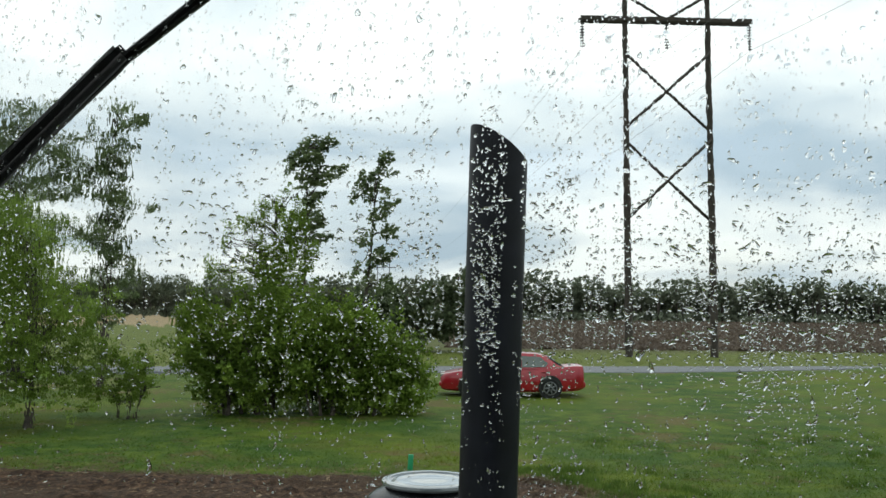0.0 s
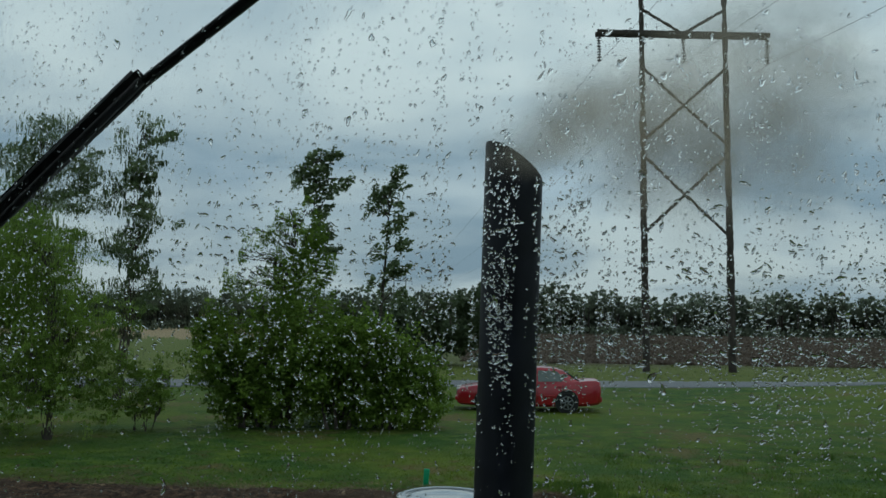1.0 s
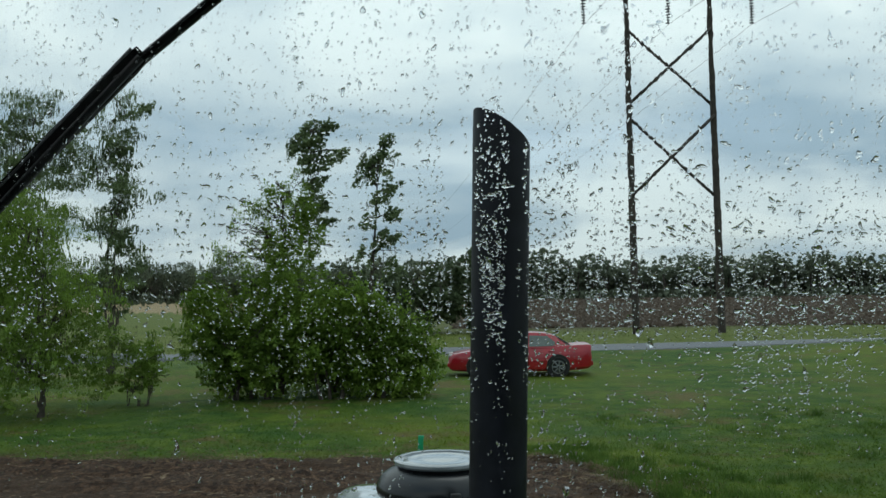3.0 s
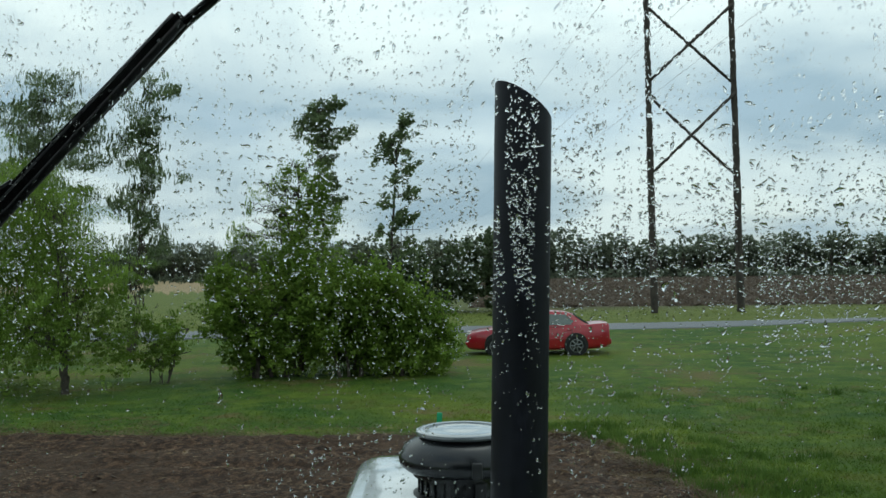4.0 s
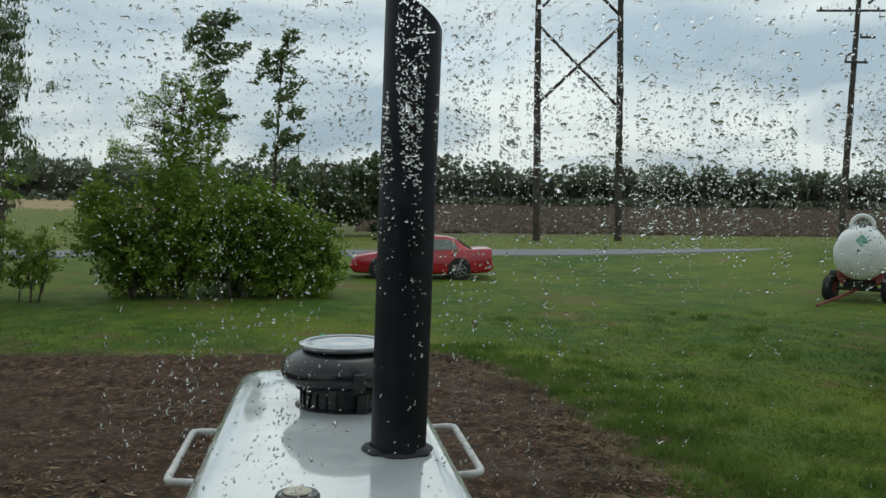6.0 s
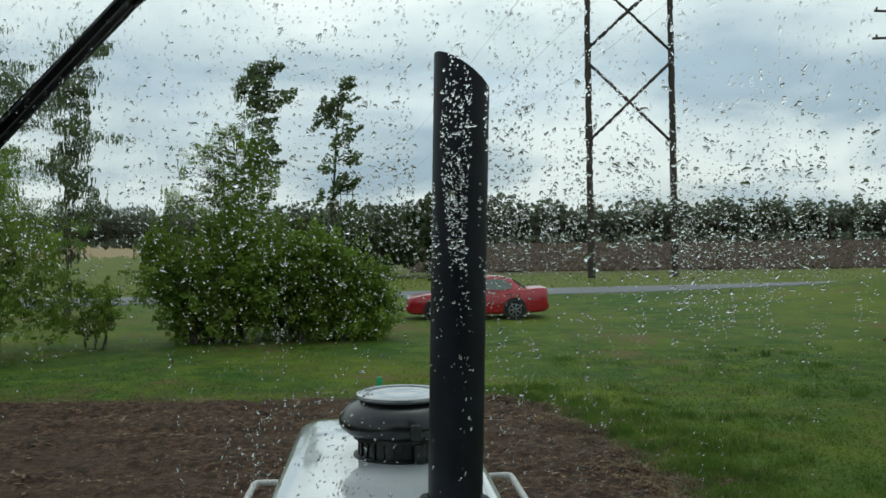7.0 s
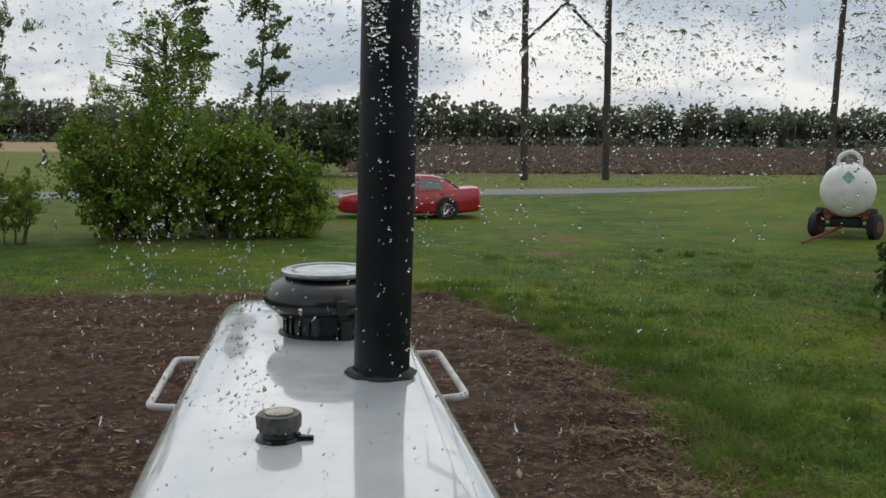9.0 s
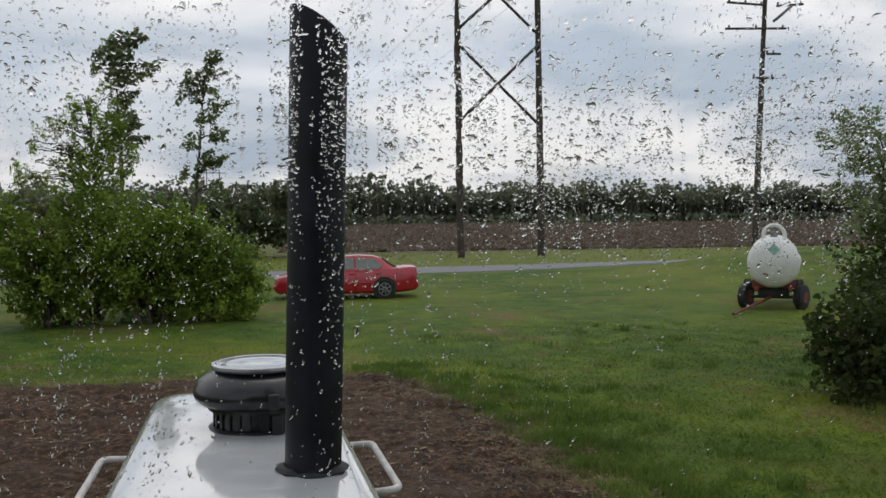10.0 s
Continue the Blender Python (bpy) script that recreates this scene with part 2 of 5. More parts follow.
def mulch_material():
    m, nt, b = material("wet_mulch")
    vec = coords(nt)
    big, mid, fine = noisy(nt, vec, 0.7, 4), noisy(nt, vec, 9, 6, 0.68), noisy(nt, vec, 60, 4, 0.7)
    col = ramp(nt, mid, [(0.38, (0.017, 0.0092, 0.0054)), (0.5, (0.090, 0.048, 0.028)), (0.62, (0.26, 0.152, 0.090))])
    col = blend(nt, ramp(nt, big, [(0.45, (0, 0, 0)), (0.62, (0.7, 0.7, 0.7))]), col, (0.115, 0.068, 0.040))
    col = blend(nt, ramp(nt, fine, [(0.42, (0.85, 0.85, 0.85)), (0.58, (0, 0, 0))]), col, (0.045, 0.028, 0.018))
    nt.links.new(col, b.inputs["Base Color"])
    b.inputs["Specular IOR Level"].default_value = 0.12
    nt.links.new(maths(nt, "SUBTRACT", 0.85, maths(nt, "MULTIPLY", big, 0.35)), b.inputs["Roughness"])
    bump(nt, b, blend(nt, 0.4, mid, fine), 1.0, 0.09)
    return m


def road_material():
    m, nt, b = material("wet_asphalt")
    vec = coords(nt)
    mid, fine = noisy(nt, vec, 0.8, 5), noisy(nt, vec, 60, 3)
    col = ramp(nt, mid, [(0.3, (0.085, 0.09, 0.10)), (0.7, (0.14, 0.145, 0.16))])
    nt.links.new(col, b.inputs["Base Color"])
    nt.links.new(maths(nt, "ADD", 0.45, maths(nt, "MULTIPLY", mid, 0.3)), b.inputs["Roughness"])
    bump(nt, b, fine, 0.4, 0.004)
    return m


def paint_hood():
    m, nt, b = material("wet_white_paint")
    vec = coords(nt)
    big, fine = noisy(nt, vec, 3.0, 4), noisy(nt, vec, 55, 3)
    col = ramp(nt, big, [(0.3, (0.50, 0.53, 0.54)), (0.55, (0.60, 0.62, 0.63)), (0.8, (0.65, 0.66, 0.66))])
    col = blend(nt, ramp(nt, fine, [(0.62, (0, 0, 0)), (0.72, (0.35, 0.35, 0.35))]), col, (0.50, 0.50, 0.47))
    nt.links.new(col, b.inputs["Base Color"])
    wet = noisy(nt, vec, 6.5, 5, 0.6)
    nt.links.new(ramp(nt, wet, [(0.44, (0.10, 0.10, 0.10)), (0.60, (0.22, 0.22, 0.22))]), b.inputs["Roughness"])
    nt.links.new(ramp(nt, wet, [(0.46, (1, 1, 1)), (0.66, (0.7, 0.7, 0.7))]), b.inputs["Coat Weight"])
    b.inputs["Coat IOR"].default_value = 1.6
    b.inputs["Coat Roughness"].default_value = 0.03
    bump(nt, b, noisy(nt, vec, 7, 3), 0.4, 0.0018)
    return m


def smoke_material():
    """Thin soot: each flake lets most of the light through and fades to nothing at its rim."""
    m, nt, b = material("soot_smoke")
    uv = nt.nodes.new("ShaderNodeUVMap")
    ln = nt.nodes.new("ShaderNodeVectorMath")
    ln.operation = "LENGTH"
    nt.links.new(uv.outputs[0], ln.inputs[0])
    soft = maths(nt, "SUBTRACT", 1.0, ln.outputs["Value"], True)
    soft = maths(nt, "POWER", soft, 1.15)
    info = nt.nodes.new("ShaderNodeObjectInfo")
    vec = nt.nodes.new("ShaderNodeVectorMath")
    vec.operation = "ADD"
    nt.links.new(coords(nt), vec.inputs[0])
    nt.links.new(maths(nt, "MULTIPLY", info.outputs["Random"], 40.0), vec.inputs[1])
    lump = ramp(nt, noisy(nt, vec.outputs[0], 6.0, 5), [(0.33, (0.15, 0.15, 0.15)), (0.66, (1, 1, 1))])
    alpha = maths(nt, "MULTIPLY", maths(nt, "MULTIPLY", soft, lump), 0.56)
    b.inputs["Base Color"].default_value = (0.66, 0.57, 0.45, 1)
    b.inputs["Roughness"].default_value = 1.0
    b.inputs["Specular IOR Level"].default_value = 0.0
    nt.links.new(alpha, b.inputs["Alpha"])
    return m


M = {
    "ground": ground_material(), "lawn": blade_material(), "mulch": mulch_material(), "road": road_material(), "hood": paint_hood(), "smoke": smoke_material(),
    "stack": plain("black_wet_steel", (0.011, 0.012, 0.018), 0.45, 0.0, 0.35, 9, 0.0008, 0, "Object", 0.22),
    "black": plain("black_plastic", (0.010, 0.011, 0.013), 0.24, 0.0, 0.3, 12, 0.0005),
    "rubber": plain("wiper_rubber", (0.010, 0.010, 0.011), 0.6, 0.0, 0.3, 30),
    # pale metal that paints the highlight on the wiper blade
    "edge": plain("blade_highlight_strip", (0.22, 0.22, 0.23), 0.35, 0.6, 0.2, 40),
    "blade": plain("black_painted_metal", (0.014, 0.014, 0.016), 0.35, 0.2, 0.3, 30),
    "bar": plain("chalky_white_paint", (0.62, 0.60, 0.57), 0.45, 0.0, 0.2, 25, 0.0008),
    "lid": plain("pale_clear_plastic", (0.20, 0.22, 0.23), 0.10, 0.0, 0.2, 14, 0.0, 1.0),
    "cap": plain("grey_cap_plastic", (0.11, 0.115, 0.108), 0.45, 0.0, 0.4, 60, 0.0008),
    "cream": plain("weathered_cream_disc", (0.62, 0.56, 0.44), 0.6, 0.0, 0.3, 80),
    "cab": plain("dark_cab_lining", (0.025, 0.025, 0.027), 0.8, 0.0, 0.2, 10),
    "chassis": plain("grey_cast_iron", (0.10, 0.10, 0.10), 0.6, 0.2, 0.3, 6),
    "tyre": plain("tyre_rubber", (0.018, 0.018, 0.019), 0.75, 0.0, 0.3, 10),
    "rim": plain("silver_wheel", (0.26, 0.27, 0.27), 0.35, 0.7, 0.2, 12),
    "red": plain("red_car_paint", (0.42, 0.008, 0.020), 0.30, 0.0, 0.12, 2, 0, 0.6),
    # opaque panes; base colour lifted to imitate light reflected in and showing through
    "carglass": plain("car_glass_painted_light", (0.10, 0.135, 0.125), 0.06, 0.0, 0.1, 3, 0, 1.0),
    "lamp": plain("clear_headlight_and_glint", (0.55, 0.52, 0.48), 0.12, 0.2, 0.15, 10, 0, 1.0),
    "tail": plain("red_tail_lamp", (0.30, 0.01, 0.01), 0.15, 0.0, 0.15, 10, 0, 1.0),
    "trim": plain("dark_trim", (0.02, 0.02, 0.02), 0.5, 0.0, 0.2, 10),
    "tank": plain("white_tank_paint", (0.74, 0.75, 0.73), 0.35, 0.0, 0.1, 3, 0.001, 0.3),
    "placard": plain("faded_green_placard", (0.20, 0.42, 0.33), 0.5, 0.0, 0.2, 20),
    # red steel with the shade under the tank put into its colour
    "redsteel": plain("rusty_red_steel_shaded", (0.20, 0.035, 0.022), 0.6, 0.0, 0.3, 14),
    "pole": plain("weathered_pole_wood", (0.075, 0.060, 0.050), 0.85, 0.0, 0.3, 3, 0.004),
    "steel": plain("galvanised_steel", (0.22, 0.23, 0.24), 0.5, 0.6, 0.2, 6),
    "glassins": plain("grey_porcelain", (0.12, 0.12, 0.13), 0.25, 0.0, 0.2, 20),
    "wire": plain("aluminium_wire", (0.16, 0.17, 0.18), 0.5, 0.5, 0.1, 3),
    "bark": plain("grey_bark", (0.10, 0.082, 0.065), 0.9, 0.0, 0.35, 9, 0.01),
    "stake": plain("green_stake", (0.02, 0.36, 0.15), 0.5, 0.0, 0.1, 20),
    "straw": leafy("straw", (0.075, 0.040, 0.024), (0.38, 0.26, 0.145), 0.1),
    "grass": leafy("grass_blades", (0.095, 0.125, 0.028), (0.190, 0.200, 0.055), 0.5),
    "tuft": leafy("rank_grass", (0.085, 0.160, 0.028), (0.190, 0.270, 0.060), 0.5),
    "dead": leafy("dead_grass", (0.13, 0.092, 0.048), (0.30, 0.225, 0.125), 0.3),
    "stalk": leafy("dry_weeds", (0.140, 0.106, 0.080), (0.230, 0.180, 0.134), 0.4),
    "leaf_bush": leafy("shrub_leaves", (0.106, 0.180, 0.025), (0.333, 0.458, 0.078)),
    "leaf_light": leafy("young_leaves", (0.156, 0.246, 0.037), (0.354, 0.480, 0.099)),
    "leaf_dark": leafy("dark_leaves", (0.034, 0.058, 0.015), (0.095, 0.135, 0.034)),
    # greyed towards the far wood's leaves, with some haze put into the colour
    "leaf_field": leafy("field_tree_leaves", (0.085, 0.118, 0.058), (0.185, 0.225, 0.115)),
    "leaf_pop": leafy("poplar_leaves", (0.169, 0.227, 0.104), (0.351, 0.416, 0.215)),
    # distance haze painted in: the far leaves' base colour is paled and greyed
    "leaf_hazed": leafy("hazed_wood_leaves", (0.21, 0.25, 0.17), (0.36, 0.385, 0.27), 0.5),
    "pane": glassy("windshield_glass", 1.45, (0.97, 0.99, 0.98), 0.000028),
    "water": glassy("rain_water", 1.33),
}


# ---------------------------------------------------------------- mesh tools
def linked(name, me, mat, parent=None, label="", smooth=True):
    if smooth:
        me.polygons.foreach_set("use_smooth", [True] * len(me.polygons))
    me.materials.append(mat)
    ob = new(name, me)
    ob.parent = parent
    if label:
        tagged(ob, label)
    return ob


def part(name, bm, mat, parent=None, label="", smooth=True, angle=35):
    """Links a bmesh as one mesh object; edges sharper than the angle stay crisp."""
    bmesh.ops.recalc_face_normals(bm, faces=bm.faces)
    for e in bm.edges:
        if len(e.link_faces) == 2 and e.calc_face_angle(0) > radians(angle):
            e.smooth = False
    me = bpy.data.meshes.new(name)
    bm.to_mesh(me)
    bm.free()
    return linked(name, me, mat, parent, label, smooth)


def from_arrays(name, verts, faces, mat, parent=None, label="", smooth=False):
    """verts (n, 3) and faces (m, 3 or 4) as arrays."""
    me = bpy.data.meshes.new(name)
    verts, faces = np.asarray(verts, dtype=np.float32), np.asarray(faces, dtype=np.int32)
    k = faces.shape[1]
    me.vertices.add(len(verts))
    me.vertices.foreach_set("co", verts.ravel())
    me.loops.add(faces.size)
    me.loops.foreach_set("vertex_index", faces.ravel())
    me.polygons.add(len(faces))
    me.polygons.foreach_set("loop_start", np.arange(0, faces.size, k, dtype=np.int32))
    me.update(calc_edges=True)
    return linked(name, me, mat, parent, label, smooth)


def box(bm, lo, hi, bevel=0.0):
    m = Matrix.Translation([(a + b) / 2 for a, b in zip(lo, hi)]) @ Matrix.Diagonal([abs(b - a) for a, b in zip(lo, hi)] + [1])
    vs = bmesh.ops.create_cube(bm, size=1.0, matrix=m)["verts"]
    if bevel:
        es = list({e for v in vs for e in v.link_edges})
        bmesh.ops.bevel(bm, geom=es, offset=bevel, segments=2, affect="EDGES", profile=0.5)


def tube(bm, pts, radii, sides=10, caps=True):
    """A tube through points; radii one number or one a point."""
    pts = [Vector(p) for p in pts]
    if isinstance(radii, (int, float)):
        radii = [radii] * len(pts)
    rings, side = [], None
    for i, p in enumerate(pts):
        d = (pts[min(i + 1, len(pts) - 1)] - pts[max(i - 1, 0)]).normalized()
        if side is None:
            side = d.cross(Vector((0, 0, 1)) if abs(d.z) < 0.9 else Vector((1, 0, 0))).normalized()
        side = (side - d * side.dot(d)).normalized()
        other = d.cross(side)
        rings.append([bm.verts.new(p + (side * math.cos(a) + other * math.sin(a)) * radii[i]) for a in (2 * math.pi * k / sides for k in range(sides))])
    for a, b in zip(rings, rings[1:]):
        for k in range(sides):
            bm.faces.new((a[k], a[(k + 1) % sides], b[(k + 1) % sides], b[k]))
    if caps:
        bm.faces.new(rings[0][::-1])
        bm.faces.new(rings[-1])


def lathe(bm, profile, centre=(0, 0, 0), sides=40, axis="z"):
    """Turns a profile of (radius, height) about an axis."""
    rings = []
    for r, h in profile:
        ring = []
        for k in range(sides):
            a = 2 * math.pi * k / sides
            p = (r * math.cos(a), r * math.sin(a), h)
            if axis == "y":
                p = (p[0], p[2], p[1])
            ring.append(bm.verts.new(Vector(centre) + Vector(p)))
        rings.append(ring)
    for a, b in zip(rings, rings[1:]):
        for k in range(sides):
            bm.faces.new((a[k], a[(k + 1) % sides], b[(k + 1) % sides], b[k]))
    bm.faces.new(rings[0][::-1])
    bm.faces.new(rings[-1])


def arch(pts, radius, steps=5):
    """Rounds the inner corners of a line of points."""
    pts = [Vector(p) for p in pts]
    out = [pts[0]]
    for a, b, c in zip(pts, pts[1:], pts[2:]):
        p, q = b + (a - b).normalized() * radius, b + (c - b).normalized() * radius
        for i in range(steps + 1):
            t = i / steps
            out.append(p * (1 - t) ** 2 + b * 2 * t * (1 - t) + q * t * t)
    return out + [pts[-1]]


def empty(name, m, label, category, group=""):
    ob = new(name)
    ob.matrix_basis = m
    return tagged(ob, label, category, group)


def smooth_noise(x, y, scale, seed=0.0):
    return np.array([noise.noise((a * scale + seed, b * scale - seed, seed)) for a, b in zip(np.ravel(x), np.ravel(y))]).reshape(np.shape(x))


# ---------------------------------------------------------------- ground
def lift(x, y):
    """Height of the land: flat, with one low swell beside the road."""
    return 1.1 * np.exp(-(((x - 22.4) / 7.2) ** 2 + ((y - 36) / 5.0) ** 2))


def grid_mesh(name, xs, ys, height, mat, smooth=True):
    X, Y = np.meshgrid(xs, ys)
    Z = height(X, Y)
    n, m = X.shape
    i = np.arange(n * m).reshape(n, m)
    faces = np.stack([i[:-1, :-1], i[:-1, 1:], i[1:, 1:], i[1:, :-1]], -1).reshape(-1, 4)
    return from_arrays(name, np.stack([X, Y, Z], -1).reshape(-1, 3), faces, mat, smooth=smooth)


def ground_height(X, Y):
    near = np.exp(-((np.maximum(0, np.hypot(X, Y - 20) - 45) / 30) ** 2))
    return lift(X, Y) + near * 0.05 * smooth_noise(X, Y, 0.35, 3.0)


xs = np.concatenate([[-3000, -1200, -500, -200, -100], np.arange(-60, 60.1, 0.8), [100, 200, 500, 1200, 3000]])
ys = np.concatenate([[-3000, -1000, -300, -100, -40], np.arange(-20, 75, 0.8), np.arange(76, 240, 8), [300, 500, 1200, 3000]])
tagged(grid_mesh("ground", xs, ys, ground_height, M["ground"]), "wet green lawn running out into brown and hay fields", "ground", kind="structure")

DIRT_Y = [-6, 6, 7.5, 9.1, 10.8, 12.3, 13.6, 14.4]
DIRT_X = [2.6, 2.72, 2.72, 2.66, 2.5, 2.15, 1.8, 1.0]


def bed_depth(X, Y):
    """Metres inside the bare bed's uneven rim."""
    X, Y = np.asarray(X, dtype=float), np.asarray(Y, dtype=float)
    rim = 14.45 + 0.02 * (X + 3) ** 2 * 0.3
    wob = 0.30 * smooth_noise(X, Y, 0.9, 7.0) + 0.30 * smooth_noise(X, Y, 3.1, 2.0)
    return np.minimum(np.minimum(rim - Y, Y + 3.6), np.minimum(np.interp(Y, DIRT_Y, DIRT_X) - X, X + 14.2)) + wob


def bed_height(X, Y):
    d = bed_depth(X, Y)
    clod = 0.045 * smooth_noise(X, Y, 2.2, 1.0) + 0.035 * smooth_noise(X, Y, 6.0, 5.0) + 0.020 * smooth_noise(X, Y, 13.0, 9.0)
    clod = clod + 0.05 * 1.7 * smooth_noise(X * 0.35, Y * 1.9, 1.0, 6.0)
    return np.clip(d / 0.5, -1, 1) * 0.075 + clod * np.clip(d / 0.4, 0, 1) + 0.012


bed = grid_mesh("soil_bed", np.arange(-15, 3.8, 0.085), np.concatenate([np.arange(-4.5, 4.0, 0.25), np.arange(4.0, 16.2, 0.085)]), bed_height, M["mulch"])
tagged(bed, "bare wet brown soil and mulch with scattered straw", "soil bed", kind="structure")


def road_strip():
    along, across = Vector((1, 0.19, 0)).normalized(), Vector((-0.19, 1, 0)).normalized()
    bm = bmesh.new()
    rows = []
    for k in range(81):
        s = -120 + 3.0 * k
        c = Vector((4.6, 41.3, 0)) + along * s
        row = []
        for d, z in ((-2.1, -0.06), (-2.0, 0.035), (0, 0.06), (2.0, 0.035), (2.1, -0.06)):
            p = c + across * (d + 0.08 * noise.noise((s * 0.3, d, 0)))
            row.append(bm.verts.new((p.x, p.y, z + float(lift(p.x, p.y)))))
        rows.append(row)
    for a, b in zip(rows, rows[1:]):
        for k in range(4):
            bm.faces.new((a[k], b[k], b[k + 1], a[k + 1]))
    tagged(part("road", bm, M["road"]), "narrow wet grey asphalt country road", "road", kind="structure")


road_strip()


# ---------------------------------------------------------------- plants
rng = np.random.default_rng(5)


def leaf_quads(centres, size, up=0.0, stretch=1.6):
    """Small four-cornered leaves of random turn about the centres."""
    n = len(centres)
    a = rng.normal(size=(n, 3))
    a[:, 2] += up
    a /= np.linalg.norm(a, axis=1, keepdims=True)
    b = np.cross(a, rng.normal(size=(n, 3)))
    b /= np.linalg.norm(b, axis=1, keepdims=True)
    s = size * rng.uniform(0.6, 1.4, (n, 1))
    v = np.stack([centres - a * s * stretch / 2, centres + b * s / 2, centres + a * s * stretch / 2, centres - b * s / 2], 1).reshape(-1, 3)
    return v, np.arange(4 * n).reshape(n, 4)


def crown_points(lobes, n, clump, rough=0.3, wind=(0.1, 0, 0.45), reach=2.4, dense=60):
    """Leaf places in clumps over and inside egg-shaped lobes (x, y, z, half width, half height)."""
    lobes = np.asarray(lobes, dtype=float)
    area = lobes[:, 3] * (lobes[:, 3] + 2 * lobes[:, 4])
    per = max(12, int(n / dense))
    which = rng.choice(len(lobes), per, p=area / area.sum())
    d = rng.normal(size=(per, 3))
    d /= np.linalg.norm(d, axis=1, keepdims=True)
    r = rng.uniform(0.15, 1.0, per) ** 0.45 * (1 + rough * rng.normal(size=per) * 0.5)
    L = lobes[which]
    c = L[:, :3] + d * r[:, None] * np.stack([L[:, 3], L[:, 3], L[:, 4]], 1)
    k = rng.integers(0, per, n)
    # leaves sit along sprays that point outward, up and downwind from each clump
    aim = d * 0.9 + np.asarray(wind)[None] + rng.normal(size=(per, 3)) * 0.25
    aim /= np.linalg.norm(aim, axis=1, keepdims=True)
    far = rng.uniform(-0.5, 1.0, (n, 1))
    thin = clump * (0.75 - 0.5 * np.abs(far))
    p = c[k] + aim[k] * far * clump * reach + rng.normal(size=(n, 3)) * thin
    p[:, 2] = np.maximum(p[:, 2], 0.06)
    return p


def tree(name, label, x, y, lobes, leaves, size, mat, trunk=0.12, clump=0.18, category="tree", group="", stems=1, up=0.3, lean=0.0, rough=0.3, wind=(0.1, 0, 0.45), reach=2.4, fan=0.0):
    """A tapered trunk or several stems, limbs out to each lobe, and a crown of many leaves."""
    t = empty(name, pose(x, y, float(lift(x, y)) - 0.03), label, category, group)
    top = max(l[2] for l in lobes)
    bm = bmesh.new()
    for s in range(stems):
        off = Vector((rng.uniform(-0.4, 0.4), rng.uniform(-0.3, 0.3), 0)) if stems > 1 else Vector((0, 0, 0))
        end = Vector((lean + off.x * 2, off.y * 2, top * (1.0 if s == 0 else rng.uniform(0.6, 0.9))))
        pts = [off * (1 - f) + end * f + Vector((math.sin(f * 5 + s) * 0.05, math.cos(f * 4 + s) * 0.05, 0)) * (f * 2) for f in (0, 0.15, 0.35, 0.55, 0.75, 1)]
        r0 = trunk if s == 0 else trunk * 0.7
        tube(bm, pts, [r0 * 1.25, r0, r0 * 0.82, r0 * 0.6, r0 * 0.4, r0 * 0.12], 8)
    for lx, ly, lz, rw, rh in lobes:
        for j in range(3):
            z0 = max(0.25, lz - rh * rng.uniform(0.5, 1.0))
            f = z0 / top
            a = Vector((lean * f + math.sin(f * 5) * 0.1 * f, math.cos(f * 4) * 0.1 * f, z0))
            q = rng.normal(size=3) * 0.5
            b = Vector((lx + q[0] * rw, ly + q[1] * rw, lz + abs(q[2]) * rh))
            mid = (a + b) / 2 + Vector((0, 0, 0.08))
            tube(bm, [a, mid, b], [trunk * 0.35, trunk * 0.22, 0.012], 5)
    part("trunk", bm, M["bark"], t)
    p = crown_points(lobes, leaves, clump, rough, wind, reach)
    if stems > 3:
        p[:, :2] *= (0.60 + 0.40 * np.clip(p[:, 2:3] / 1.3, 0, 1) ** 0.8)
        p[:, 0] += fan * np.clip(p[:, 2] / 1.7, 0, 1)
    v, f = leaf_quads(p, size, up)
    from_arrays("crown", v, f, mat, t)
    return t


def bush_lobes(half, high, n, seed):
    r = np.random.default_rng(seed)
    out = []
    for k in range(n):
        x = r.uniform(-half * 0.75, half * 0.75)
        h = high * (1 - 0.45 * (abs(x) / half) ** 2) * r.uniform(0.7, 1.0)
        w = r.uniform(0.28, 0.45) * half
        z = r.uniform(0.46, 0.76) * h if abs(x) > half * 0.35 else r.uniform(0.28, 0.75) * h
        out.append((x, r.uniform(-0.5, 0.5) * half, z, w, min(z * 0.72, h - z) + 0.12))
    return out


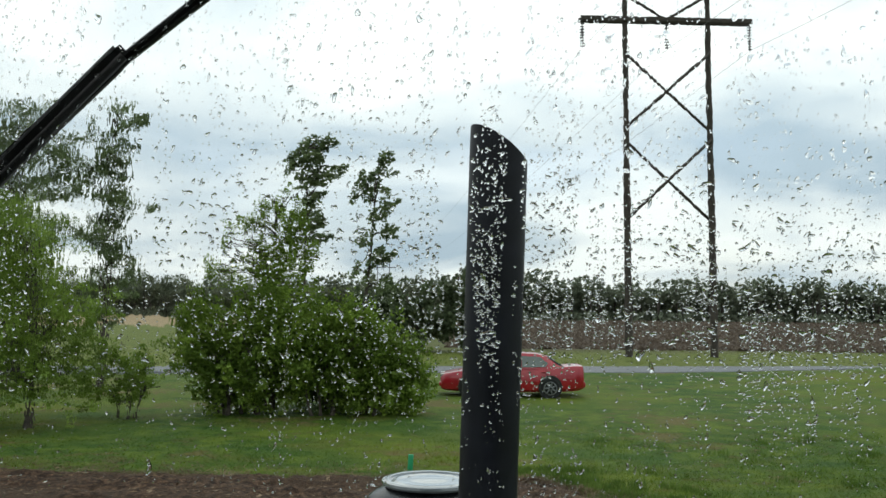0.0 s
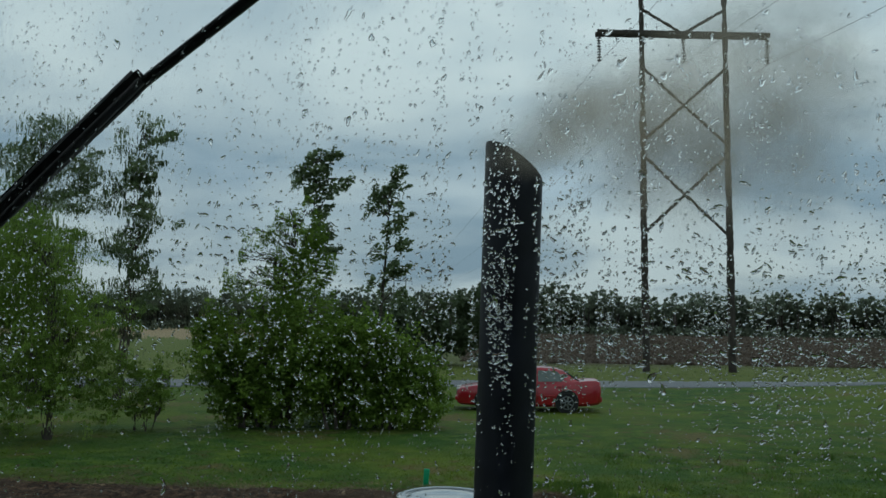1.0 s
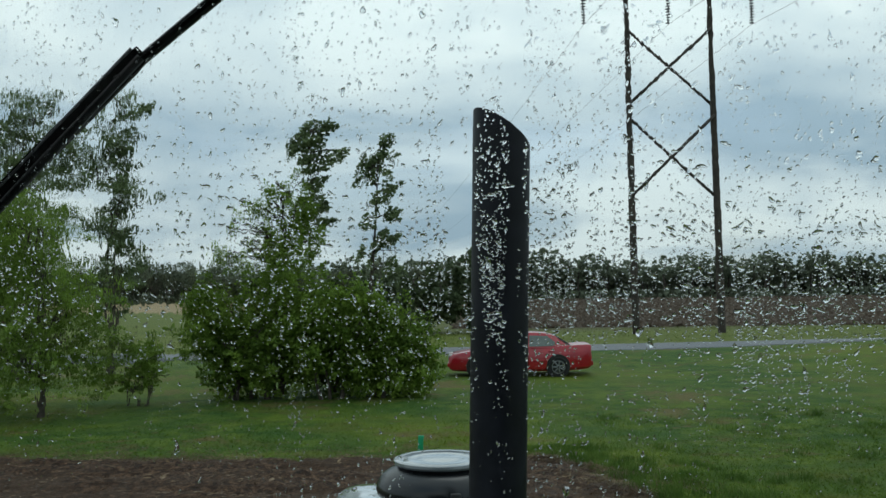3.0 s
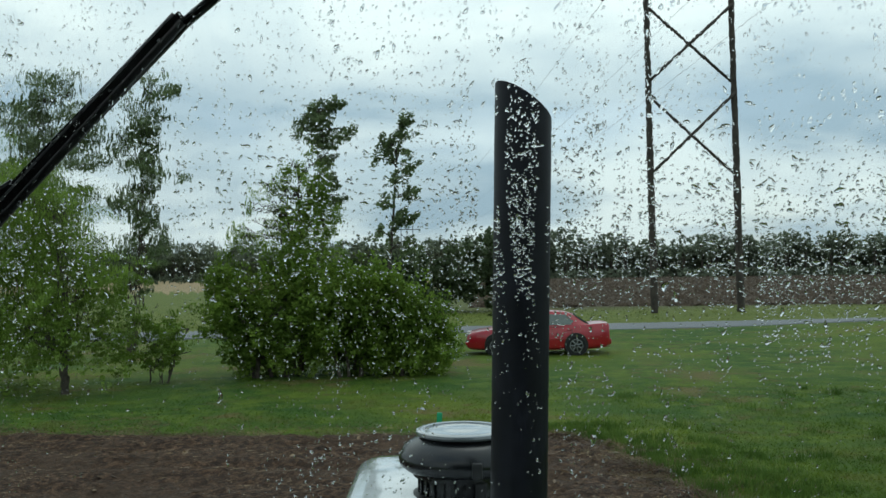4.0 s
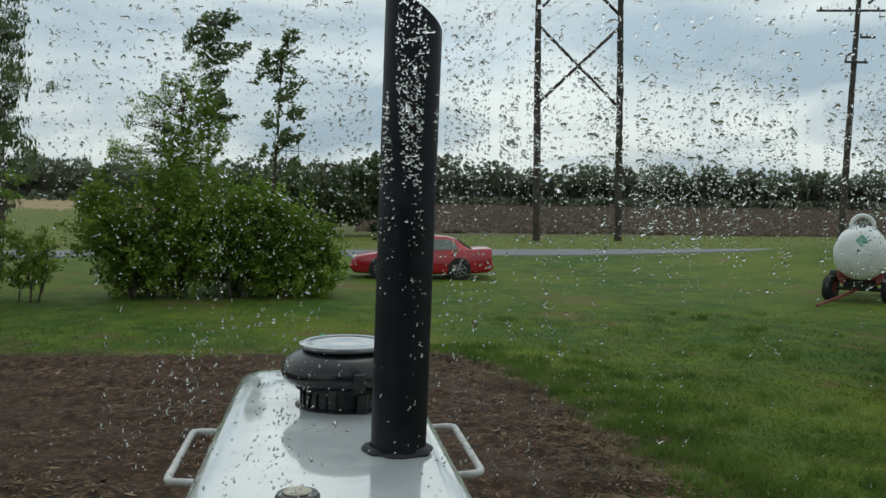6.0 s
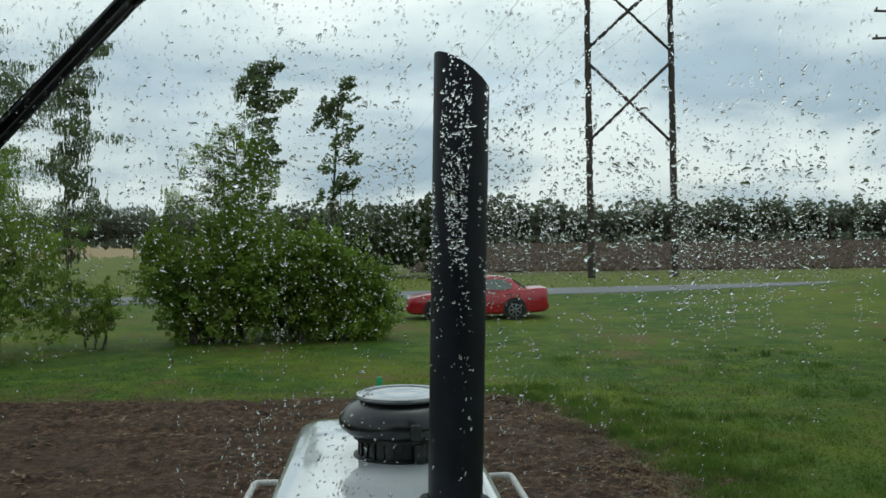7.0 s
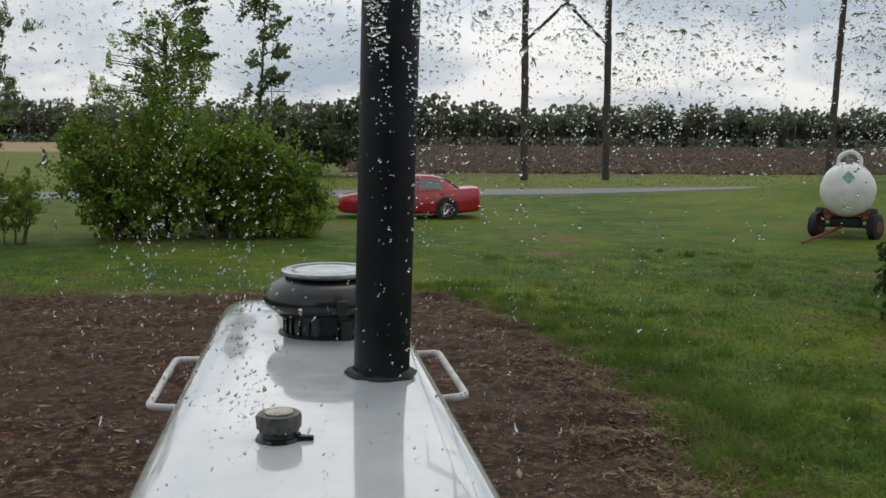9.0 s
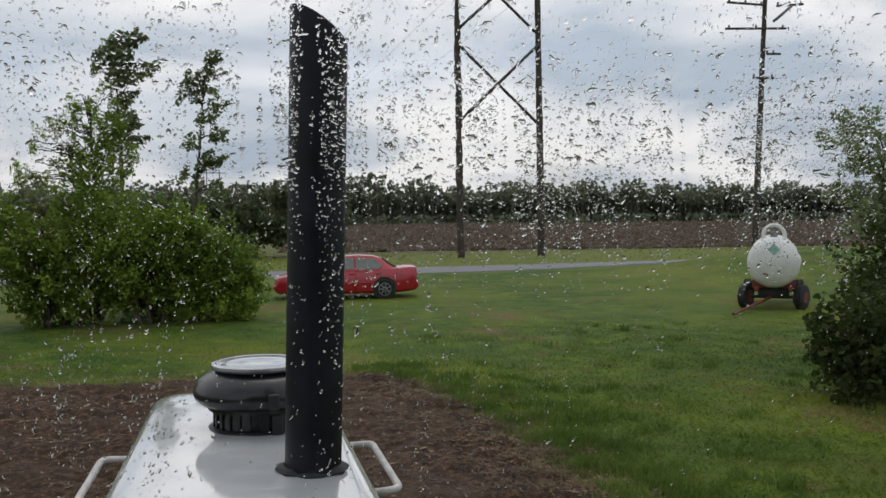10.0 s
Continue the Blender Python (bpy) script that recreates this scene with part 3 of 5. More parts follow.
def plant_all():
    # the big clump of shrubs on the lawn
    clump = "shrub clump on the lawn"
    for x, y, half, high, n, mat, seed, fan, stems in ((-6.0, 22.6, 1.35, 3.0, 10, "leaf_bush", 1, -0.75, 5), (-5.0, 23.0, 1.6, 3.9, 12, "leaf_bush", 2, -0.1, 5), (-3.6, 22.9, 1.35, 3.2, 10, "leaf_bush", 3, 0.0, 5), (-2.7, 23.1, 1.1, 2.6, 10, "leaf_bush", 6, 0.0, 3), (-2.05, 23.4, 0.9, 2.45, 10, "leaf_bush", 4, 0.0, 3), (-4.1, 24.6, 1.7, 3.4, 8, "leaf_dark", 5, 0.0, 5)):
        tree("shrub", "dense rounded green garden shrub standing in the lawn", x, y, bush_lobes(half, high, n, seed) + ([(0.1, 0, 0.7, half * 0.75, 0.6)] if stems == 3 else []), 15500, 0.06, M[mat], 0.06, 0.17, "shrub", clump, stems, fan=fan)
    tree("young_tree", "bright green cone-shaped young tree rising out of shrubs", -5.2, 24.0,
         [(0, 0, 2.6, 1.1, 1.3), (0.1, 0, 3.7, 0.7, 0.9), (-0.45, 0, 3.9, 0.4, 0.8), (0.15, 0, 4.6, 0.5, 0.8), (0.1, 0, 5.2, 0.38, 0.6), (-0.2, 0, 5.6, 0.2, 0.5), (-0.85, 0, 4.3, 0.2, 0.75), (-1.2, 0.2, 3.7, 0.25, 0.5), (-1.75, 0, 3.6, 0.22, 0.3), (-1.5, 0.1, 4.3, 0.08, 0.35), (-1.2, 0, 4.9, 0.08, 0.45), (0.75, 0.1, 4.0, 0.4, 0.5), (0.6, 0, 4.6, 0.3, 0.5), (0.4, 0, 5.4, 0.18, 0.4), (-0.55, 0, 5.1, 0.14, 0.5)], 15500, 0.048, M["leaf_light"], 0.07, 0.10, rough=0.4, wind=(-0.15, 0, 1.0), reach=3.0)
    pop = "wind-blown tall thin trees"
    gust = (1.3, 0, 0.5)
    tree("poplar", "tall thin tree with its crown blown to one side", -5.75, 30.0,
         [(-0.45, 0, 7.8, 0.34, 0.34), (0.0, 0, 8.0, 0.45, 0.36), (0.4, 0, 8.1, 0.3, 0.22), (-0.1, 0, 7.5, 0.38, 0.34), (-0.5, 0, 7.2, 0.28, 0.18), (-0.05, 0, 7.0, 0.36, 0.34), (0.3, 0, 6.95, 0.34, 0.24), (0.6, 0, 7.2, 0.26, 0.16), (0.85, 0, 7.4, 0.2, 0.1), (0.05, 0, 6.45, 0.34, 0.4), (0.2, 0, 5.9, 0.34, 0.4), (0.3, 0, 5.2, 0.38, 0.45), (-0.15, 0, 5.5, 0.3, 0.4)], 5200, 0.08, M["leaf_pop"], 0.08, 0.10, group=pop, lean=0.0, rough=0.3, wind=gust, reach=3.2)
    tree("poplar", "tall thin tree with a flame-shaped crown blown to one side", -4.35, 34.0,
         [(0.75, 0, 8.3, 0.22, 0.25), (0.55, 0, 7.85, 0.42, 0.3), (0.95, 0, 7.75, 0.32, 0.25), (0.2, 0, 7.4, 0.38, 0.4), (0.75, 0, 7.3, 0.42, 0.3), (0.0, 0, 6.9, 0.36, 0.34), (0.45, 0, 6.85, 0.4, 0.25), (1.0, 0, 6.45, 0.35, 0.15), (0.45, 0, 6.1, 0.35, 0.14), (0.85, 0, 5.5, 0.4, 0.13), (0.2, 0, 5.2, 0.35, 0.15), (0.75, 0, 4.6, 0.55, 0.2), (0.3, 0, 4.1, 0.45, 0.2), (0.7, 0, 3.6, 0.5, 0.2)], 4200, 0.09, M["leaf_pop"], 0.08, 0.10, group=pop, lean=0.72, rough=0.5, wind=(1.1, 0, 1.0), reach=3.6)
    tree("poplar", "tall thin wind-blown tree with sparse grey-green leaves", -12.3, 30.0,
         [(0.3, 0, 8.9, 0.7, 0.6), (0.1, 0, 8.0, 1.0, 0.8), (-0.2, 0, 6.9, 0.9, 0.8), (0.5, 0, 6.0, 0.8, 0.7), (0, 0, 4.9, 0.8, 0.9), (0.3, 0, 3.7, 0.9, 0.9), (0, 0, 2.5, 0.7, 0.8)], 7500, 0.09, M["leaf_pop"], 0.12, 0.13, group=pop, lean=0.2, rough=0.4, wind=(0.6, 0, 0.7))
    tree("poplar", "broad wind-blown tree with grey-green leaves", -14.6, 28.0,
         [(0.3, 0, 8.6, 0.9, 0.6), (1.2, 0, 7.9, 0.8, 0.7), (-0.6, 0, 7.6, 1.0, 0.9), (0.4, 0, 6.5, 1.3, 1.0), (-0.8, 0, 5.6, 1.1, 1.0), (0.7, 0, 4.9, 1.0, 0.9), (0, 0, 3.4, 1.2, 1.1), (0.9, 0, 6.6, 0.8, 0.8)], 10500, 0.09, M["leaf_pop"], 0.14, 0.15, group=pop, lean=0.3, rough=0.4, wind=gust)
    droop = (0.25, 0, -0.7)
    tree("willow", "leafy light green tree with drooping branches on the lawn", -9.6, 19.7,
         [(0, 0, 1.9, 1.0, 0.9), (-0.5, 0, 2.9, 1.0, 0.9), (0.5, 0, 3.0, 0.75, 0.9), (-0.1, 0, 4.0, 0.8, 0.8), (-1.3, 0.2, 2.2, 0.9, 1.1), (0.8, 0.2, 1.7, 0.6, 0.8), (-0.6, 0, 1.2, 1.1, 0.6), (0.6, 0, 1.2, 0.8, 0.6), (-1.6, 0.3, 3.4, 0.9, 1.0), (-1.4, 0.2, 4.5, 0.8, 0.7), (-2.2, 0.2, 1.5, 0.9, 0.8), (1.1, 0.1, 2.4, 0.5, 0.6), (-0.9, 0, 4.4, 0.7, 0.6)], 17000, 0.06, M["leaf_light"], 0.075, 0.15, rough=0.7, wind=droop, reach=3.2)
    tree("willow", "leafy light green tree with drooping branches on the lawn", -12.2, 21.2,
         [(0, 0, 2.2, 1.5, 1.4), (-0.4, 0, 3.8, 1.3, 1.0), (0.8, 0, 3.6, 1.1, 1.0), (0, 0, 4.9, 1.0, 0.8), (1.5, 0, 2.4, 0.9, 1.2), (1.4, 0, 4.2, 0.7, 0.7), (0.2, 0, 1.2, 1.4, 0.7)], 15000, 0.065, M["leaf_light"], 0.10, 0.18, rough=0.6, wind=droop, reach=3.0)
    tree("small_shrub", "small thin green shrub beside a tree", -8.35, 21.6, [(0, 0, 0.6, 0.6, 0.45), (0.4, 0, 1.1, 0.45, 0.5), (-0.4, 0, 1.1, 0.4, 0.5), (0.05, 0, 1.5, 0.4, 0.4), (-0.75, 0, 0.8, 0.3, 0.5), (0.75, 0, 0.75, 0.3, 0.45)], 2600, 0.06, M["leaf_light"], 0.03, 0.12, "shrub", stems=4, rough=0.6, wind=(0.1, 0, 0.9), reach=3.0)
    # trees past the road
    for x, y, half, high, seed in ((-3.2, 57, 2.3, 5.2, 11), (0.2, 58, 2.2, 5.9, 12), (-6.5, 60, 2.3, 4.6, 14)):
        tree("field_tree", "dark green rounded tree past the road", x, y, bush_lobes(half, high, 12, seed), 4200, 0.2, M["leaf_field"], 0.14, 0.26, group="trees past the road")
    for x, y, seed in ((1.2, 51.5, 21), (0.2, 52.3, 22)):
        tree("roadside_shrub", "low dark shrub past the road", x, y, bush_lobes(0.9, 1.5, 5, seed), 900, 0.13, M["leaf_dark"], 0.04, 0.2, "shrub", "shrubs past the road", 1)
    # the dark thicket beside the lawn; its last, tallest shrub is unseen, enlarged to shade grass
    dark = "dark thicket beside the lawn"
    for x, y, half, high, seed in ((10.9, 13.0, 1.9, 2.9, 31), (11.4, 14.2, 2.2, 3.5, 32), (9.75, 11.1, 1.7, 2.4, 33), (8.75, 11.7, 1.35, 1.65, 34), (11.9, 10.2, 2.6, 5.2, 35)):
        tree("thicket_shrub", "dense very dark green shrub beside the lawn, the tallest added for shade", x, y, bush_lobes(half, high, 11, seed), 14000, 0.065, M["leaf_dark"], 0.08, 0.17, "shrub", dark, 3)
    tree("poplar", "tall grey-green tree behind a dark thicket", 18.2, 26.5, [(0, 0, 4.1, 1.6, 1.3), (-0.9, 0, 4.7, 1.0, 0.8), (0.9, 0, 5.2, 1.2, 0.8), (0.2, 0, 2.7, 1.5, 1.2)], 5000, 0.10, M["leaf_pop"], 0.14, 0.2, rough=0.5)


plant_all()


def far_wood():
    """One belt of trees along the far edge of the fields."""
    V, F, tv, tf, n = [], [], [], [], 0
    bm = bmesh.new()
    r = np.random.default_rng(9)
    for k in range(190):
        x = -330 + 680 * k / 190 + r.uniform(-1.2, 1.2)
        y = 232 + r.uniform(-4, 6) + (0 if x > -40 else 8)
        h = 10.6 + 1.6 * noise.noise((x * 0.02, 2.0, 0)) + r.uniform(-1.1, 1.0) + 2.2 * math.exp(-((x - 16) / 6) ** 2)
        w = r.uniform(2.6, 4.2)
        lobes = [(x, y, h - 2.9, w, 2.7), (x + r.uniform(-1.5, 1.5), y, h * 0.58, w * 0.9, h * 0.2)]
        v, f = leaf_quads(crown_points(lobes, 1050, 0.30, 0.08, reach=1.2, dense=12), 0.5, 0.3)
        V.append(v)
        F.append(f + n)
        n += len(v)
        tube(bm, [(x, y, 0), (x + r.uniform(-0.4, 0.4), y, h * 0.8)], [0.36, 0.14], 5)
        q = x + r.uniform(-2, 2)
        tube(bm, [(q, y - 2, 0), (q + r.uniform(-0.4, 0.4), y - 2, h * 0.55)], [0.26, 0.12], 5)
        # thin brush at the wood's foot and the dark depth behind
        p = np.stack([x + r.uniform(-2.2, 2.2, 60), y - 4 + r.uniform(-1, 1.5, 60), 2.2 * r.uniform(0, 1, 60) ** 1.5], 1)
        v, f = leaf_quads(p, 0.7, 0.3)
        V.append(v)
        F.append(f + n)
        n += len(v)
        p = np.stack([x + r.uniform(-3, 3, 420), y + 6 + r.uniform(-2, 4, 420), r.uniform(0, 7.8, 420)], 1)
        v, f = leaf_quads(p, 0.95, 0.3)
        V.append(v)
        F.append(f + n)
        n += len(v)
    wood = empty("far_wood", pose(0, 0, 0), "long belt of dark green trees edging the fields, paled for haze", "woodland")
    tagged(wood, kind="stuff")
    # crowns carry the haze in their leaf colour
    from_arrays("crowns", np.concatenate(V), np.concatenate(F), M["leaf_hazed"], wood)
    part("trunks", bm, M["bark"], wood)


far_wood()


def blades(name, label, X, Y, Z, height, width, mat, category, lean=0.5):
    n = len(X)
    a = rng.uniform(0, 2 * np.pi, n)
    h = height * rng.uniform(0.5, 1.3, n)
    dx, dy = np.cos(a) * width / 2, np.sin(a) * width / 2
    lx, ly = rng.normal(size=n) * lean * h, rng.normal(size=n) * lean * h
    base = np.stack([X, Y, Z], 1)
    v = np.stack([base + np.stack([dx, dy, 0 * h], 1), base - np.stack([dx, dy, 0 * h], 1), base + np.stack([lx, ly, h], 1)], 1).reshape(-1, 3)
    return tagged(from_arrays(name, v, np.arange(3 * n).reshape(n, 3), mat), label, category, kind="stuff")


def lawn_grass():
    n = 110000
    Y = 5 + 17 * rng.uniform(0, 1, n) ** 1.3
    X = rng.uniform(-0.62, 0.80, n) * Y + rng.normal(size=n) * 0.4
    keep = (bed_depth(X, Y) < rng.uniform(-0.2, 0.12, n))
    X, Y = X[keep], Y[keep]
    tuft = smooth_noise(X, Y, 0.9, 4.0)
    H = (0.04 + 0.05 * np.clip(tuft + 0.1, 0, 1)) * np.interp(Y, [14, 22], [1, 0.5])
    H += 0.04 * np.exp(-((bed_depth(X, Y) + 0.7) / 0.8) ** 2) * (X > 1.0) * np.clip(tuft + 0.3, 0, 1)
    Z = ground_height(X, Y) - 0.005
    blades("lawn_grass", "short wet green grass with taller tufts by the soil", X, Y, Z, H, 0.018, M["lawn"], "grass", 1.1)
    # rank tufts where the mower misses, along the soil and here and there on the lawn
    k = 330
    ty = rng.uniform(6.5, 15.5, k)
    tx = np.interp(ty, DIRT_Y, DIRT_X) + np.abs(rng.normal(size=k)) * 0.9 - 0.15
    far = rng.uniform(0, 1, k) < 0.18
    tx, ty = np.where(far, rng.uniform(2.5, 9.0, k), tx), np.where(far, rng.uniform(7, 20, k), ty)
    per = rng.integers(25, 90, k)
    X, Y = np.repeat(tx, per), np.repeat(ty, per)
    spread = np.repeat(rng.uniform(0.05, 0.16, k), per)
    X, Y = X + rng.normal(size=len(X)) * spread, Y + rng.normal(size=len(Y)) * spread
    H = np.repeat(rng.uniform(0.06, 0.15, k), per)
    blades("grass_tufts", "rank dark green grass tufts along the soil edge", X, Y, ground_height(X, Y) + 0.01, H, 0.014, M["tuft"], "grass", 0.35)
    n = 9000
    X = rng.uniform(-60, 60, n)
    Y = 0.19 * X + rng.uniform(44.0, 60, n)
    blades("verge_grass", "rank yellow-green grass on the road verge", X, Y, lift(X, Y), 0.10, 0.05, M["grass"], "grass")
    n = 34000
    Y = 63 + 160 * rng.uniform(0, 1, n) ** 1.5
    X = rng.uniform(-0.03, 1.0, n) * Y
    blades("dry_weeds", "dead brown weeds standing in the field", X, Y, 0 * X, 0.12 + 0.0015 * Y, 0.5, M["stalk"], "weeds", 1.0)
    n = 42000
    Y = 4 + 10.8 * rng.uniform(0, 1, n) ** 1.2
    X = np.where(rng.uniform(0, 1, n) < 0.4, np.interp(Y, DIRT_Y, DIRT_X) - rng.normal(size=n) * 0.45, rng.uniform(-10, 2, n))
    d = bed_depth(X, Y)
    X, Y, d = X[d > -0.35], Y[d > -0.35], d[d > -0.35]
    P = np.stack([X, Y, np.maximum(bed_height(X, Y), ground_height(X, Y) + 0.02) + 0.012], 1)
    v, f = leaf_quads(P, 0.014 * np.exp(rng.normal(size=(len(P), 1)) * 0.5), 0.0, 3.5)
    v[:, 2] = np.repeat(P[:, 2], 4) + (v[:, 2] - np.repeat(P[:, 2], 4)) * 0.25
    m = 17000
    Y = rng.uniform(5.5, 14.6, m)
    X = np.interp(Y, DIRT_Y, DIRT_X) + rng.normal(size=m) * 0.42 + 0.05 + 0.3 * smooth_noise(Y, Y, 1.3, 8.0)
    mx = rng.uniform(-13, 1.5, 9000)
    my = 14.55 + 0.006 * (mx + 3) ** 2 + rng.normal(size=9000) * 0.45 + 0.3 * smooth_noise(mx, mx, 1.1, 3.0)
    X, Y = np.append(X, mx), np.append(Y, my)
    near = smooth_noise(X, Y, 1.4, 11.0) > -0.12
    X, Y = X[near], Y[near]
    blades("dead_grass", "matted pale dead grass along the soil edge", X, Y, np.maximum(bed_height(X, Y), ground_height(X, Y)) + 0.02, 0.035, 0.013, M["dead"], "dead grass", 2.4)
    tagged(from_arrays("straw_litter", v, f, M["straw"]), "pale straw and wood chips strewn on soil", "straw", kind="stuff")


lawn_grass()


# ---------------------------------------------------------------- power line
def strut(bm, a, b, w):
    """A squared timber between two points."""
    a, b = Vector(a), Vector(b)
    tube(bm, [a, b], w * 0.7, 4)


def insulator(bm, p, length, n):
    x, y, z = p
    tube(bm, [(x, y, z), (x, y, z - length)], 0.03, 6)
    for k in range(n):
        zc = z - length * (k + 0.6) / n
        lathe(bm, [(0.03, zc + 0.05), (0.13, zc + 0.01), (0.13, zc - 0.02), (0.03, zc - 0.03)], (x, y, 0), 10)


def pylon(m, name="power_pylon"):
    p = empty(name, m, "two-legged wooden H-frame power pylon with crossed braces", "power pylon", "H-frame pylons of one line")
    for x in (-2.53, 2.53):
        bm = bmesh.new()
        tube(bm, [(x, 0, -0.3), (x, 0, 8), (x * 0.99, 0, 16), (x * 0.985, 0, 24.5)], [0.23, 0.20, 0.165, 0.135], 12)
        part("pole", bm, M["pole"], p)
    bm = bmesh.new()
    box(bm, (-5.2, -0.30, 19.66), (5.15, -0.19, 19.95), 0.02)
    part("crossarm", bm, M["pole"], p)
    bm = bmesh.new()
    box(bm, (-5.2, 0.19, 19.66), (5.15, 0.30, 19.95), 0.02)
    part("crossarm", bm, M["pole"], p)
    for a, b in (((-2.53, 0.22, 17.95), (2.53, 0.22, 13.35)), ((2.53, -0.22, 17.85), (-2.53, -0.22, 13.4)), ((-2.53, 0.22, 12.7), (2.53, 0.22, 7.95)), ((2.53, -0.22, 12.7), (-2.53, -0.22, 8.05)), ((-2.53, 0.1, 21.4), (0, 0.1, 19.9)), ((2.53, 0.1, 21.4), (0, 0.1, 19.9))):
        bm = bmesh.new()
        strut(bm, a, b, 0.13)
        part("brace", bm, M["pole"], p)
    for x in (-5.05, 0.0, 5.05):
        bm = bmesh.new()
        insulator(bm, (x, 0, 19.62), 1.5, 9)
        part("insulator", bm, M["glassins"], p, "string of grey porcelain discs")
    return p


HERE = pose(11.48, 53.45, 0, 0, -0.70, 6.5)
near_pylon = pylon(HERE)
THERE = pose(-39.0, 385, 0, 0, 0, 7)
copy_thing(near_pylon, THERE)
BEHIND = pose(27, -190, 0, 0, 0, -4)
copy_thing(near_pylon, BEHIND)


def span(a, b, sag, r):
    pts = []
    for k in range(41):
        f = k / 40
        p = a.lerp(b, f)
        p.z -= sag * 4 * f * (1 - f)
        pts.append(p)
    bm = bmesh.new()
    tube(bm, pts, r, 5)
    return bm


for x in (-5.05, 0.0, 5.05):
    at = Vector((x, 0, 18.1))
    for other, sag in ((THERE, 5.0), (BEHIND, 6.5)):
        tagged(part("power_cable", span(HERE @ at, other @ at, sag, 0.011), M["wire"]), "thin grey overhead power cable between pylons", "power cable", "overhead cables")


def utility_pole():
    p = empty("utility_pole", pose(30.93, 60, 0, 0, 0, 0), "tall wooden utility pole with several crossarms", "utility pole")
    bm = bmesh.new()
    tube(bm, [(0, 0, -0.3), (0.33, 0, 9), (0.74, 0, 19.5)], [0.24, 0.20, 0.14], 12)
    part("pole", bm, M["pole"], p)
    for z, a, b, y, tilt in ((16.85, -2.9, -0.1, -0.22, 2.5), (16.75, 0.75, 2.75, -0.22, -5), (15.25, -2.95, 1.75, -0.22, -1.5), (13.5, 0.15, 1.2, -0.22, -1), (11.85, -0.8, 0.8, -0.22, 0)):
        lean = 0.038 * z
        bm = bmesh.new()
        box(bm, (a, y - 0.06, -0.075), (b, y + 0.045, 0.075), 0.015)
        arm = part("crossarm", bm, M["pole"], p)
        arm.matrix_basis = pose(lean, 0, z, 0, tilt, 0)
        for k in range(3 if b - a > 1.5 else 2):
            x = a + (b - a) * (0.06 + 0.42 * k)
            bm = bmesh.new()
            lathe(bm, [(0.03, 0.075), (0.08, 0.13), (0.06, 0.22), (0.03, 0.27)], (x, y, 0), 10)
            part("insulator", bm, M["glassins"], arm)
    bm = bmesh.new()
    tube(bm, [(0.038 * 16 + 0.55, -0.25, 15.75), (0.038 * 16 + 1.9, -0.25, 16.85)], 0.10, 8)
    part("switch_arm", bm, M["steel"], p, "grey slanting cut-out switch")


utility_pole()


# ---------------------------------------------------------------- red car
def loft(bm, stations, section):
    """Skins cross-sections (x, [(y, z), ...]) and closes both ends."""
    rings = [[bm.verts.new((x, y, z)) for y, z in section(*s)] for x, *s in stations]
    n = len(rings[0])
    for a, b in zip(rings, rings[1:]):
        for k in range(n):
            bm.faces.new((a[k], a[(k + 1) % n], b[(k + 1) % n], b[k]))
    bm.faces.new(rings[0][::-1])
    bm.faces.new(rings[-1])


def hull(half, low, high):
    """A car body's rounded section."""
    h = high - low
    right = [(half * 0.86, low), (half * 0.97, low + 0.10 * h), (half, low + 0.35 * h), (half * 0.995, low + 0.6 * h), (half * 0.955, low + 0.86 * h), (half * 0.88, low + 0.97 * h), (half * 0.5, low + h)]
    return right + [(-y, z) for y, z in right[::-1]]


def cabin(half_low, half_top, low, high):
    right = [(half_low, low), (half_low * 0.35 + half_top * 0.65, low + 0.62 * (high - low)), (half_top, high - 0.07), (half_top * 0.9, high - 0.015), (half_top * 0.45, high)]
    return right + [(-y, z) for y, z in right[::-1]]


